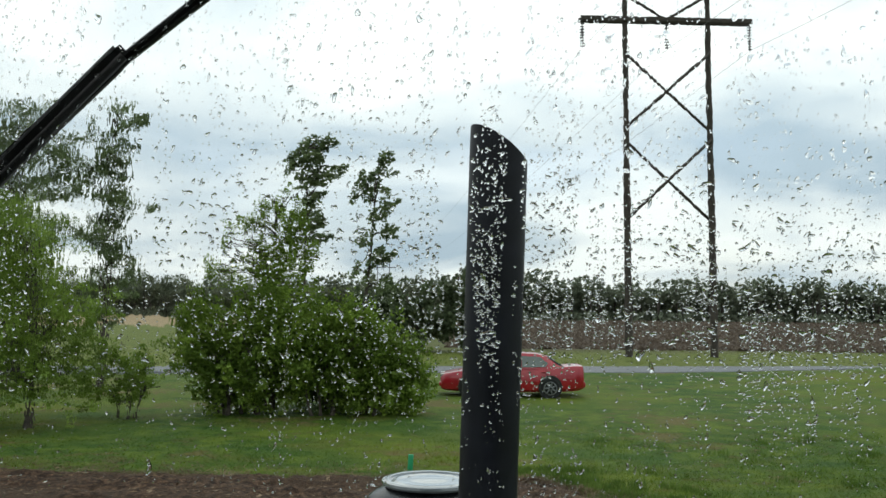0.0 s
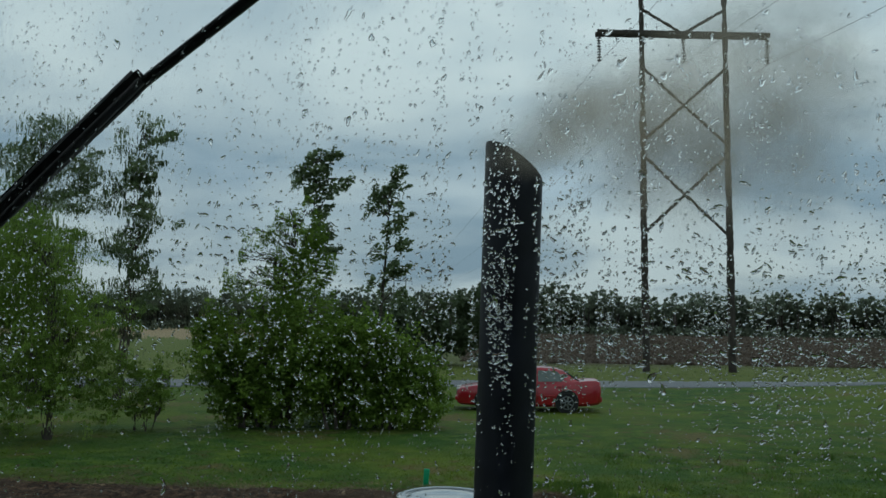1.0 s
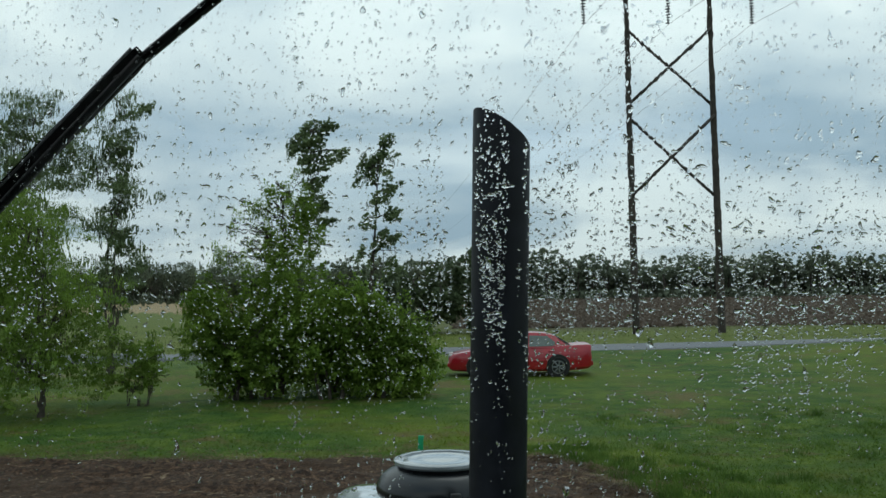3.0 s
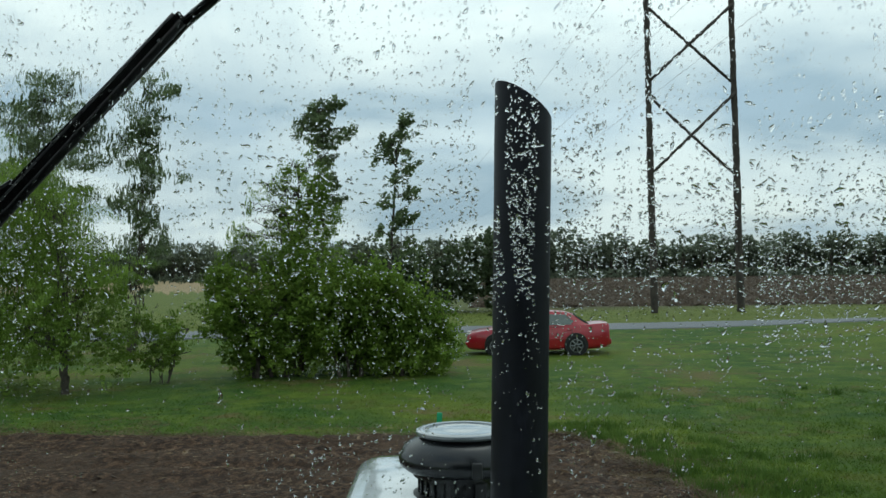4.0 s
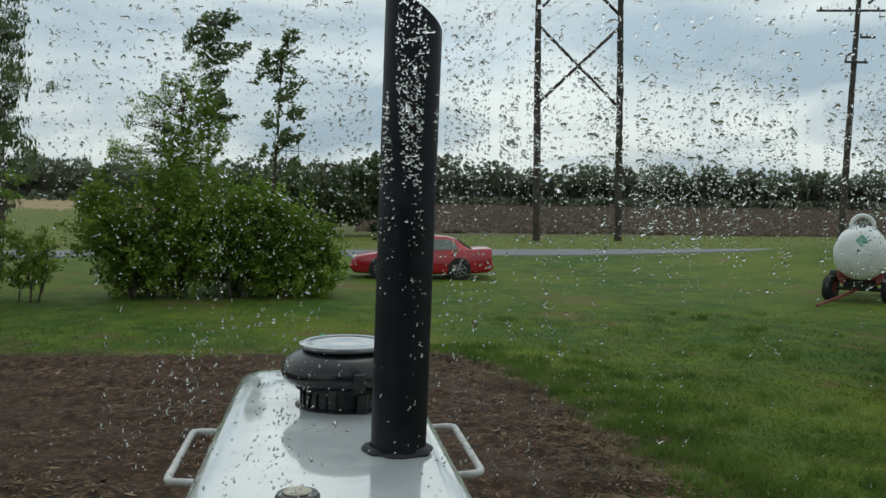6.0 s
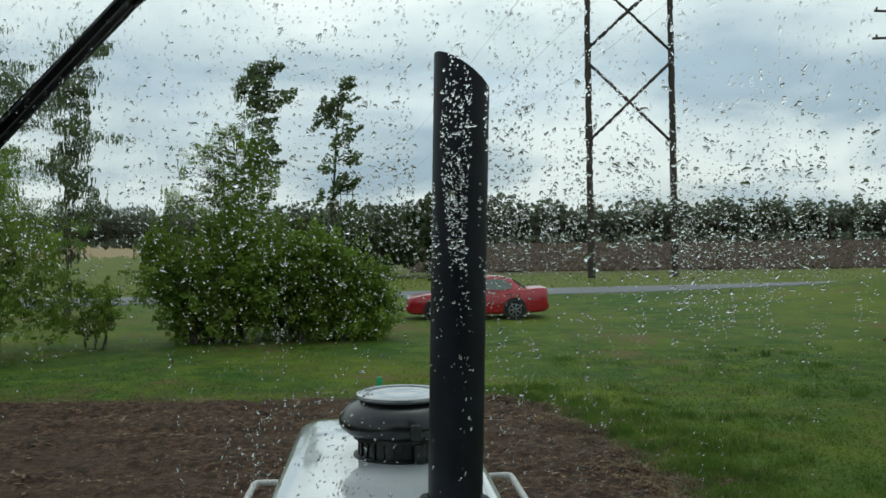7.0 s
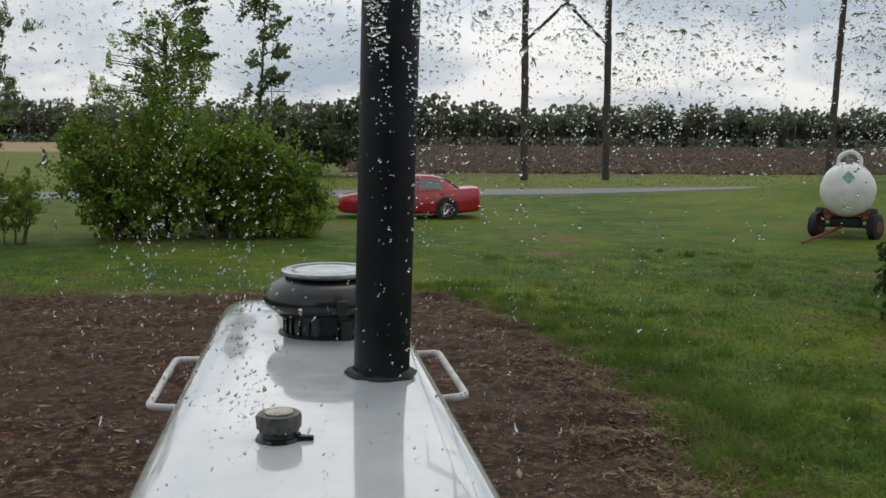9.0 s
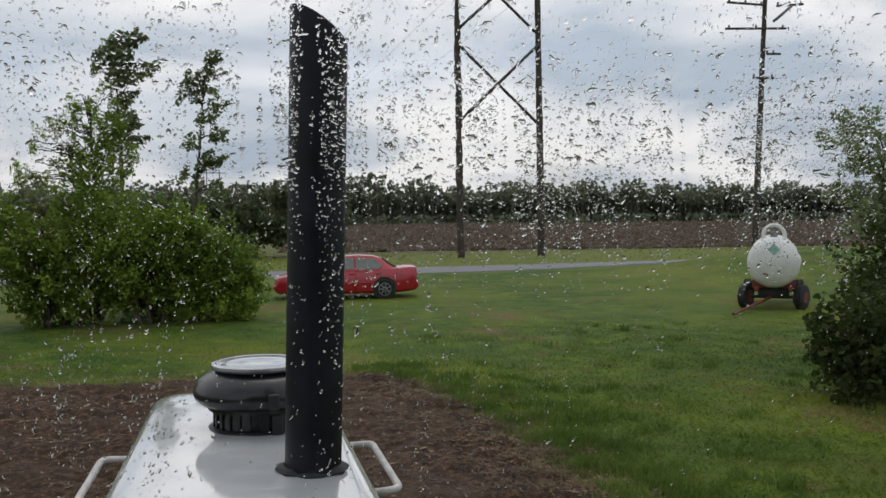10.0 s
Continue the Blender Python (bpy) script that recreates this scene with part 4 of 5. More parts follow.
def car():
    c = empty("red_car", pose(1.24, 28.9, -0.02, 0, 0, 0.5), "small red four-door saloon car parked on the lawn", "car")
    bm = bmesh.new()
    st = [(-2.20, 0.58, 0.36, 0.56), (-2.17, 0.70, 0.26, 0.66), (-2.05, 0.79, 0.21, 0.735), (-1.75, 0.835, 0.19, 0.80), (-1.3, 0.85, 0.18, 0.865), (-0.85, 0.855, 0.18, 0.92), (-0.2, 0.86, 0.18, 0.93), (0.6, 0.86, 0.18, 0.94), (1.2, 0.855, 0.19, 0.97), (1.55, 0.85, 0.20, 0.99), (1.9, 0.84, 0.23, 1.02), (2.08, 0.83, 0.26, 1.025), (2.17, 0.80, 0.29, 1.01), (2.20, 0.76, 0.32, 0.94)]
    loft(bm, st, hull)
    part("body", bm, M["red"], c)
    bm = bmesh.new()
    loft(bm, [(-0.98, 0.74, 0.60, 0.86, 0.90), (-0.78, 0.76, 0.60, 0.86, 1.04), (-0.35, 0.78, 0.585, 0.88, 1.31), (-0.12, 0.785, 0.58, 0.89, 1.375), (0.4, 0.79, 0.58, 0.90, 1.395), (0.8, 0.785, 0.575, 0.90, 1.375), (1.05, 0.78, 0.565, 0.91, 1.31), (1.4, 0.75, 0.56, 0.92, 1.10), (1.62, 0.72, 0.56, 0.92, 0.965)], cabin)
    part("roof", bm, M["red"], c)

    def pane_at(name, outline, side):
        # panes follow the cabin's inward slope
        bm = bmesh.new()
        vs = []
        for x, z in outline:
            f = (z - 0.9) / 0.45
            vs.append(bm.verts.new((x, side * (0.792 - 0.145 * f), z)))
        face = bm.faces.new(vs)
        ext = bmesh.ops.extrude_face_region(bm, geom=[face])["geom"]
        bmesh.ops.translate(bm, verts=[v for v in ext if isinstance(v, bmesh.types.BMVert)], vec=(0, -side * 0.05, 0))
        return part(name, bm, M["carglass"], c, "opaque side window with light painted into its green-grey", False)

    for side in (-1, 1):
        pane_at("side_window", [(-0.72, 0.95), (0.22, 0.955), (0.22, 1.30), (-0.16, 1.30)], side)
        pane_at("side_window", [(0.30, 0.955), (1.02, 0.965), (1.10, 1.08), (0.86, 1.28), (0.30, 1.30)], side)
    for name, pts in (("windscreen", [(-0.93, 0.62, 0.945), (-0.93, -0.62, 0.945), (-0.36, -0.52, 1.335), (-0.36, 0.52, 1.335)]), ("rear_window", [(1.59, 0.60, 0.985), (1.59, -0.60, 0.985), (1.10, -0.5, 1.32), (1.10, 0.5, 1.32)])):
        bm = bmesh.new()
        face = bm.faces.new([bm.verts.new(p) for p in pts])
        ext = bmesh.ops.extrude_face_region(bm, geom=[face])["geom"]
        bmesh.ops.translate(bm, verts=[v for v in ext if isinstance(v, bmesh.types.BMVert)], vec=(0, 0, -0.06))
        part(name, bm, M["carglass"], c, "", False)
    for x in (-1.28, 1.17):
        for side in (-1, 1):
            bm = bmesh.new()
            lathe(bm, [(0.05, 0.868), (0.36, 0.868), (0.37, 0.80), (0.05, 0.79)], (0, 0, 0), 28, "y")
            arch_ = part("wheel_arch", bm, M["trim"], c)
            arch_.matrix_basis = pose(x, 0, 0.34) if side > 0 else pose(x, 0, 0.34, 0, 0, 180)
            bm = bmesh.new()
            lathe(bm, [(0.19, 0.70), (0.29, 0.695), (0.305, 0.72), (0.31, 0.80), (0.30, 0.872), (0.285, 0.886), (0.20, 0.882)], (0, 0, 0), 32, "y")
            tyre = part("wheel", bm, M["tyre"], c)
            tyre.matrix_basis = pose(x, 0, 0.31) if side > 0 else pose(x, 0, 0.31, 0, 0, 180)
            bm = bmesh.new()
            lathe(bm, [(0.19, 0.84), (0.205, 0.893), (0.185, 0.895), (0.17, 0.87), (0.05, 0.868)], (0, 0, 0), 28, "y")
            for k in range(7):
                a = 2 * math.pi * k / 7
                tube(bm, [(0.03 * math.cos(a), 0.888, 0.03 * math.sin(a)), (0.185 * math.cos(a), 0.886, 0.185 * math.sin(a))], [0.030, 0.020], 6)
            part("rim", bm, M["rim"], tyre, "silver alloy rim with seven spokes")
    for side in (-1, 1):
        # headlight made oversize so its pale colour also paints the hood corner's highlight
        bm = bmesh.new()
        box(bm, (-2.20, side * 0.48 - 0.17, 0.54), (-1.88, side * 0.60 + 0.20, 0.72), 0.03)
        part("headlight", bm, M["lamp"], c)
        bm = bmesh.new()
        box(bm, (1.98, side * 0.55 - 0.18, 0.68), (2.205, side * 0.60 + 0.17, 0.86), 0.03)
        part("tail_light", bm, M["tail"], c)
        bm = bmesh.new()
        box(bm, (-0.72, side * 0.93 - 0.07, 0.93), (-0.58, side * 0.93 + 0.07, 1.04), 0.03)
        part("wing_mirror", bm, M["red"], c)
        for x0 in (0.08, 0.88):
            bm = bmesh.new()
            box(bm, (x0, side * 0.845 - 0.02, 0.80), (x0 + 0.13, side * 0.845 + 0.02, 0.83), 0.008)
            part("door_handle", bm, M["red"], c)
        for x0 in (-0.86, 0.26, 1.04):
            bm = bmesh.new()
            box(bm, (x0, side * 0.8565 - 0.006, 0.30), (x0 + 0.012, side * 0.8565 + 0.006, 0.88))
            part("door_gap", bm, M["trim"], c)
        bm = bmesh.new()
        box(bm, (-0.9, side * 0.86 - 0.012, 0.50), (0.82, side * 0.86 + 0.012, 0.55), 0.008)
        part("side_moulding", bm, M["red"], c)
    bm = bmesh.new()
    box(bm, (-2.23, -0.72, 0.33), (-2.08, 0.72, 0.47), 0.04)
    part("front_bumper", bm, M["red"], c)
    bm = bmesh.new()
    box(bm, (2.08, -0.74, 0.34), (2.25, 0.74, 0.52), 0.04)
    part("rear_bumper", bm, M["red"], c)

    # a little lower than the sections above
    for ob in c.children_recursive:
        if not ob.name.startswith(("wheel", "rim")):
            ob.data.transform(Matrix.Diagonal((1, 1, 0.98, 1)))


car()


# ---------------------------------------------------------------- tank trailer
def tank_trailer():
    t = empty("tank_trailer", pose(12.45, 22.8, 0, 0, 0, -28), "white pressure tank on a red farm trailer with black tyres", "tank trailer")
    prof = [(0.02, -0.62)]
    for k in range(1, 10):
        a = math.pi / 2 * k / 9
        prof.append((0.676 * math.sin(a), -0.62 + 0.36 * (1 - math.cos(a))))
    prof += [(0.676, 2.6)] + [(0.676 * math.cos(math.pi / 2 * k / 8), 2.6 + 0.36 * math.sin(math.pi / 2 * k / 8)) for k in range(1, 8)]
    bm = bmesh.new()
    lathe(bm, prof, (0, 0, 1.26), 48, "y")
    tank = part("tank", bm, M["tank"], t, "white painted steel pressure tank")
    bm = bmesh.new()
    s = 0.155
    vs = [bm.verts.new((x, -0.62 + 0.36 * (1 - math.sqrt(1 - (math.hypot(x, 0.36 + z) / 0.676) ** 2)) - 0.03, 1.62 + z)) for x, z in ((0, s), (s, 0), (0, -s), (-s, 0))]
    f = bm.faces.new(vs)
    ext = bmesh.ops.extrude_face_region(bm, geom=[f])["geom"]
    bmesh.ops.translate(bm, verts=[v for v in ext if isinstance(v, bmesh.types.BMVert)], vec=(0, 0.13, 0))
    part("placard", bm, M["placard"], tank, "faded green diamond placard", False)
    bm = bmesh.new()
    pts = [(0.27 * math.cos(a), -0.15, 1.97 + 0.28 * math.sin(a)) for a in (math.pi * (-0.12 + 1.24 * k / 14) for k in range(15))]
    tube(bm, pts, 0.055, 10)
    part("guard_hoop", bm, M["tank"], t, "white hoop guarding the valves")
    bm = bmesh.new()
    lathe(bm, [(0.09, 1.90), (0.09, 2.05), (0.05, 2.09), (0.05, 2.14)], (0, 0.02, 0), 16)
    part("valve", bm, M["steel"], t)
    for x in (-0.42, 0.42):
        bm = bmesh.new()
        box(bm, (x - 0.05, -0.5, 0.50), (x + 0.05, 2.7, 0.62), 0.01)
        part("frame_rail", bm, M["redsteel"], t, "rusty red steel rail, darkened for shade")
    for y in (-0.2, 2.3):
        bm = bmesh.new()
        box(bm, (-0.55, y - 0.06, 0.58), (0.55, y + 0.06, 0.80), 0.02)
        part("saddle", bm, M["redsteel"], t)
    for y in (0.0, 2.1):
        bm = bmesh.new()
        tube(bm, [(-0.70, y, 0.33), (0.70, y, 0.33)], 0.05, 10)
        box(bm, (-0.4, y - 0.05, 0.33), (0.4, y + 0.05, 0.52), 0.01)
        part("axle", bm, M["trim"], t)
        turn = -24 if y == 0.0 else 0
        for x in (-0.70, 0.70):
            bm = bmesh.new()
            tube(bm, [(-0.12, 0, 0), (-0.09, 0, 0), (0.09, 0, 0), (0.12, 0, 0)], [0.27, 0.33, 0.33, 0.27], 28)
            wheel = part("wheel", bm, M["tyre"], t)
            wheel.matrix_basis = pose(x, y, 0.33, 0, 0, turn)
            bm = bmesh.new()
            tube(bm, [(-0.126, 0, 0), (0.126, 0, 0)], 0.16, 20)
            part("hub", bm, M["redsteel"], wheel)
    bm = bmesh.new()
    tube(bm, [(-0.05, 0, 0.33), (-0.25, -0.5, 0.26), (-0.95, -2.1, 0.05)], [0.045, 0.04, 0.035], 8)
    part("drawbar", bm, M["redsteel"], t, "red drawbar resting on the grass")


tank_trailer()

bm = bmesh.new()
box(bm, (-0.045, -0.02, 0), (0.045, 0.02, 0.30), 0.008)
stake = part("marker_stake", bm, M["stake"])
stake.matrix_basis = pose(-0.93, 15.0, 0.0, 2, 3, 0)
tagged(stake, "small bright green marker stake at the soil's edge", "stake")


# ---------------------------------------------------------------- tractor
TRACTOR = pose(0.136, 0, 0, 0, 0, 4.33)
tractor = empty("tractor", TRACTOR, "white farm tractor with a black exhaust stack, standing on soil", "tractor")


def hood_half(v):
    return float(np.interp(v, [0.6, 1.35, 2.2, 3.3], [0.338, 0.326, 0.317, 0.303]))


def hood():
    bm = bmesh.new()
    rows = []
    for v in [0.58, 0.9, 1.3, 1.7, 2.1, 2.5, 2.85, 3.1, 3.2, 3.27, 3.31, 3.33]:
        w = hood_half(v)
        nose = max(0.0, (v - 3.1) / 0.23)
        top = 2.0 - 0.07 * nose ** 2
        w -= 0.03 * nose ** 2
        right = [(w * 0.40, top + 0.004), (w * 0.75, top + 0.001), (w - 0.060, top - 0.003), (w - 0.036, top - 0.009), (w - 0.018, top - 0.020), (w - 0.007, top - 0.035), (w - 0.001, top - 0.055), (w + 0.002, top - 0.085), (w + 0.012, top - 0.30), (w + 0.012, 1.25)]
        line = [(-a, b) for a, b in right[::-1]] + [(0, top + 0.006)] + right
        rows.append([bm.verts.new((u, v, z)) for u, z in line])
    for a, b in zip(rows, rows[1:]):
        for k in range(len(a) - 1):
            bm.faces.new((a[k], b[k], b[k + 1], a[k + 1]))
    bm.faces.new(rows[-1])
    bm.faces.new(rows[0][::-1])
    part("hood", bm, M["hood"], tractor, "glossy wet white sheet-metal hood", angle=50)


hood()


def exhaust():
    r, cx, cy, foot = 0.0685, 0.198, 2.05, 0.170
    bm = bmesh.new()
    sides = 48
    inner, outer, low, low_in = [], [], [], []
    for k in range(sides):
        a = 2 * math.pi * k / sides
        u, v = math.cos(a), math.sin(a)
        z = 3.072 - 0.67 * r * u - 0.23 * r * v
        outer.append(bm.verts.new((cx + r * u, cy + r * v, z)))
        inner.append(bm.verts.new((cx + (r - 0.004) * u, cy + (r - 0.004) * v, z)))
        low.append(bm.verts.new((foot + r * u, cy + r * v, 1.96)))
        low_in.append(bm.verts.new((foot + (r - 0.004) * u, cy + (r - 0.004) * v, 1.96)))
    for k in range(sides):
        j = (k + 1) % sides
        bm.faces.new((low[k], low[j], outer[j], outer[k]))
        bm.faces.new((outer[k], outer[j], inner[j], inner[k]))
        bm.faces.new((inner[k], inner[j], low_in[j], low_in[k]))
    stack = part("exhaust_stack", bm, M["stack"], tractor, "black painted steel exhaust pipe with a slanted end")
    bm = bmesh.new()
    rings = []
    for r2, z in ((0.0690, 1.996), (0.083, 1.998), (0.087, 2.006), (0.080, 2.014), (0.0695, 2.020)):
        ring = []
        for k in range(40):
            a = 2 * math.pi * k / 40
            q = r2 + (0.016 * noise.noise((math.cos(a) * 2.2, math.sin(a) * 2.2, z * 30)) - 0.013 * math.sin(a) ** 2 if r2 > 0.07 else 0)
            ring.append(bm.verts.new((foot + q * math.cos(a), cy + q * math.sin(a), z + 0.008 * max(0, abs(math.cos(a)) - 0.5) * (r2 > 0.07))))
        rings.append(ring)
    for a, b in zip(rings, rings[1:]):
        for k in range(40):
            bm.faces.new((a[k], a[(k + 1) % 40], b[(k + 1) % 40], b[k]))
    part("collar", bm, M["rubber"], stack, "ragged black rubber collar")


exhaust()


def precleaner():
    c = (0.057, 2.57, 0)
    bm = bmesh.new()
    lathe(bm, [(0.128, 1.985), (0.130, 2.00), (0.130, 2.056), (0.150, 2.060), (0.150, 2.072), (0.170, 2.078), (0.187, 2.092), (0.192, 2.108), (0.190, 2.122), (0.176, 2.146), (0.152, 2.162), (0.132, 2.170), (0.126, 2.176)], c, 56)
    pre = part("precleaner", bm, M["black"], tractor, "black bowl-shaped engine air precleaner")
    for k in range(26):
        a = 2 * math.pi * k / 26
        bm = bmesh.new()
        box(bm, (-0.005, 0.126, 2.004), (0.005, 0.136, 2.058), 0.002)
        vane = part("intake_vane", bm, M["black"], pre)
        vane.matrix_basis = pose(c[0], c[1], 0, 0, 0, math.degrees(a))
    bm = bmesh.new()
    lathe(bm, [(0.136, 1.996), (0.148, 1.998), (0.150, 2.006), (0.136, 2.010)], c, 48)
    part("base_ring", bm, M["trim"], pre)
    bm = bmesh.new()
    lathe(bm, [(0.118, 2.176), (0.136, 2.177), (0.141, 2.183), (0.140, 2.190), (0.132, 2.193), (0.121, 2.192), (0.117, 2.187), (0.112, 2.186), (0.100, 2.190), (0.092, 2.188), (0.05, 2.192), (0.01, 2.193)], c, 56)
    part("lid", bm, M["lid"], pre, "pale shiny rain-wet lid")
    # a dark block added in place of the dark notch in the bowl
    bm = bmesh.new()
    box(bm, (c[0] + 0.018, c[1] - 0.198, 2.084), (c[0] + 0.048, c[1] - 0.178, 2.128), 0.005)
    part("latch", bm, M["trim"], pre, "dark block standing in for a notch in the bowl")
    bm = bmesh.new()
    box(bm, (c[0] + 0.03, c[1] - 0.152, 2.004), (c[0] + 0.06, c[1] - 0.135, 2.062), 0.004)
    part("clamp", bm, M["trim"], pre)


precleaner()


def side_bars():
    for s in (-1, 1):
        bm = bmesh.new()
        pts = arch([(s * 0.298, 2.08, 1.925), (s * 0.392, 2.085, 1.93), (s * 0.388, 2.56, 1.93), (s * 0.290, 2.565, 1.925)], 0.03)
        tube(bm, pts, 0.0095, 12)
        part("grab_rail", bm, M["bar"], tractor, "bent white-painted steel tube rail")


side_bars()


def filler_cap():
    cx, cy = -0.066, 1.59
    bm = bmesh.new()
    lathe(bm, [(0.044, 1.998), (0.046, 2.004), (0.042, 2.012), (0.038, 2.014), (0.038, 2.028)], (cx, cy, 0), 28)
    tube(bm, [(cx + 0.03, cy - 0.015, 2.008), (cx + 0.066, cy - 0.02, 2.010)], [0.010, 0.006], 8)
    neck = part("filler_neck", bm, M["black"], tractor, "black rubber filler neck with a tab")
    bm = bmesh.new()
    sides = 48
    rings = []
    for r, z in ((0.036, 2.024), (0.043, 2.027), (0.044, 2.050), (0.040, 2.056), (0.010, 2.058)):
        rings.append([bm.verts.new((cx + (r - (0.0025 if k % 4 > 1 and r > 0.042 else 0)) * math.cos(2 * math.pi * k / sides), cy + (r - (0.0025 if k % 4 > 1 and r > 0.042 else 0)) * math.sin(2 * math.pi * k / sides), z)) for k in range(sides)])
    for a, b in zip(rings, rings[1:]):
        for k in range(sides):
            bm.faces.new((a[k], a[(k + 1) % sides], b[(k + 1) % sides], b[k]))
    bm.faces.new(rings[0][::-1])
    bm.faces.new(rings[-1])
    part("filler_cap", bm, M["cap"], neck, "grey ribbed plastic filler cap")
    bm = bmesh.new()
    lathe(bm, [(0.027, 2.0565), (0.028, 2.0595), (0.024, 2.0615), (0.004, 2.062)], (cx, cy, 0), 24)
    part("cap_disc", bm, M["cream"], neck, "weathered cream disc on the cap")


filler_cap()
GLASS_V = 0.538


def cab():
    """Windshield and the plain dark cab that shuts the rest away."""
    bm = bmesh.new()
    box(bm, (-0.78, GLASS_V - 0.006, 2.02), (0.78, GLASS_V, 3.12))
    pane = part("windshield", bm, M["pane"], tractor, "clear rain-covered windshield", False)
    pane.visible_shadow = False
    for name, lo, hi in (("cab_roof", (-0.86, -1.3, 3.12), (0.86, 0.62, 3.22)), ("cab_floor", (-0.86, -1.3, 0.95), (0.86, 0.52, 1.05)), ("cab_back", (-0.86, -1.36, 0.95), (0.86, -1.3, 3.2)),
                         ("cab_side", (-0.86, -1.3, 1.05), (-0.80, 0.56, 3.12)), ("cab_side", (0.80, -1.3, 1.05), (0.86, 0.56, 3.12)), ("firewall", (-0.80, 0.46, 1.05), (0.80, 0.56, 2.02)),
                         ("front_pillar", (-0.80, 0.48, 2.02), (-0.78, 0.56, 3.12)), ("front_pillar", (0.78, 0.48, 2.02), (0.80, 0.56, 3.12))):
        bm = bmesh.new()
        box(bm, lo, hi, 0.004)
        part(name, bm, M["cab"], tractor)
    bm = bmesh.new()
    box(bm, (-0.22, -1.2, 0.55), (0.22, 3.0, 1.25), 0.03)
    part("chassis", bm, M["chassis"], tractor)
    for v, r, w, u in ((2.55, 0.45, 0.26, 0.85), (-0.6, 0.82, 0.42, 1.1)):
        bm = bmesh.new()
        tube(bm, [(-u, v, r), (u, v, r)], 0.08, 12)
        part("axle", bm, M["chassis"], tractor)
        for s in (-1, 1):
            bm = bmesh.new()
            tube(bm, [(s * u - w / 2, v, r), (s * u - w / 2.4, v, r), (s * u + w / 2.4, v, r), (s * u + w / 2, v, r)], [r * 0.86, r, r, r * 0.86], 36)
            part("tyre", bm, M["tyre"], tractor)


cab()


def wiper():
    """Arm from above, with a blade hung under it, flat on the glass."""
    y = GLASS_V + 0.012
    top, joint, clip, end = Vector((0.060, y, 3.105)), Vector((-0.227, y, 2.866)), Vector((-0.369, y, 2.719)), Vector((-0.56, y, 2.505))
    bm = bmesh.new()
    hold = joint + Vector((0.003, 0, -0.002))
    tube(bm, [top, top.lerp(hold, 0.55), hold, hold + (clip - joint) * 0.3], [0.0062, 0.0050, 0.0044, 0.004], 10)
    arm = part("wiper_arm", bm, M["blade"], tractor, "thin black wiper arm")
    d = (clip - joint).normalized()
    side = Vector((-d.z, 0, d.x))
    bm = bmesh.new()
    prof = [(-0.0068, -0.004), (-0.0068, 0.005), (-0.003, 0.008), (0.003, 0.008), (0.0068, 0.005), (0.0068, -0.004)]
    rings = []
    pts = [joint - d * 0.004, joint + d * 0.01, joint.lerp(clip, 0.5), clip, clip.lerp(end, 0.5), end]
    for i, p in enumerate(pts):
        s = 0.8 if i == 0 else (0.82 if i > 3 else 1.0)
        rings.append([bm.verts.new(p + side * a * s + Vector((0, b * s, 0))) for a, b in prof])
    for a, b in zip(rings, rings[1:]):
        for k in range(6):
            bm.faces.new((a[k], a[(k + 1) % 6], b[(k + 1) % 6], b[k]))
    bm.faces.new(rings[0][::-1])
    bm.faces.new(rings[-1])
    blade = part("wiper_blade", bm, M["blade"], arm, "black wiper blade holder", False)
    bm = bmesh.new()
    tube(bm, [joint + side * 0.004 + Vector((0, -0.006, 0)), end + side * 0.004 + Vector((0, -0.006, 0))], 0.0035, 6)
    part("wiper_rubber", bm, M["rubber"], arm)
    bm = bmesh.new()
    tube(bm, [clip - side * 0.006 - d * 0.022, clip - side * 0.010, clip - side * 0.006 + d * 0.022], [0.004, 0.006, 0.004], 8)
    part("wiper_clip", bm, M["blade"], arm)
    # a thin pale strip imitates the highlight along the blade's upper edge
    bm = bmesh.new()
    tube(bm, [joint - side * 0.0068 + Vector((0, -0.003, 0)), clip.lerp(end, 0.5) - side * 0.0058 + Vector((0, -0.003, 0))], 0.0016, 6)
    part("blade_edge", bm, M["edge"], arm, "pale strip standing in for the blade's highlight")


wiper()


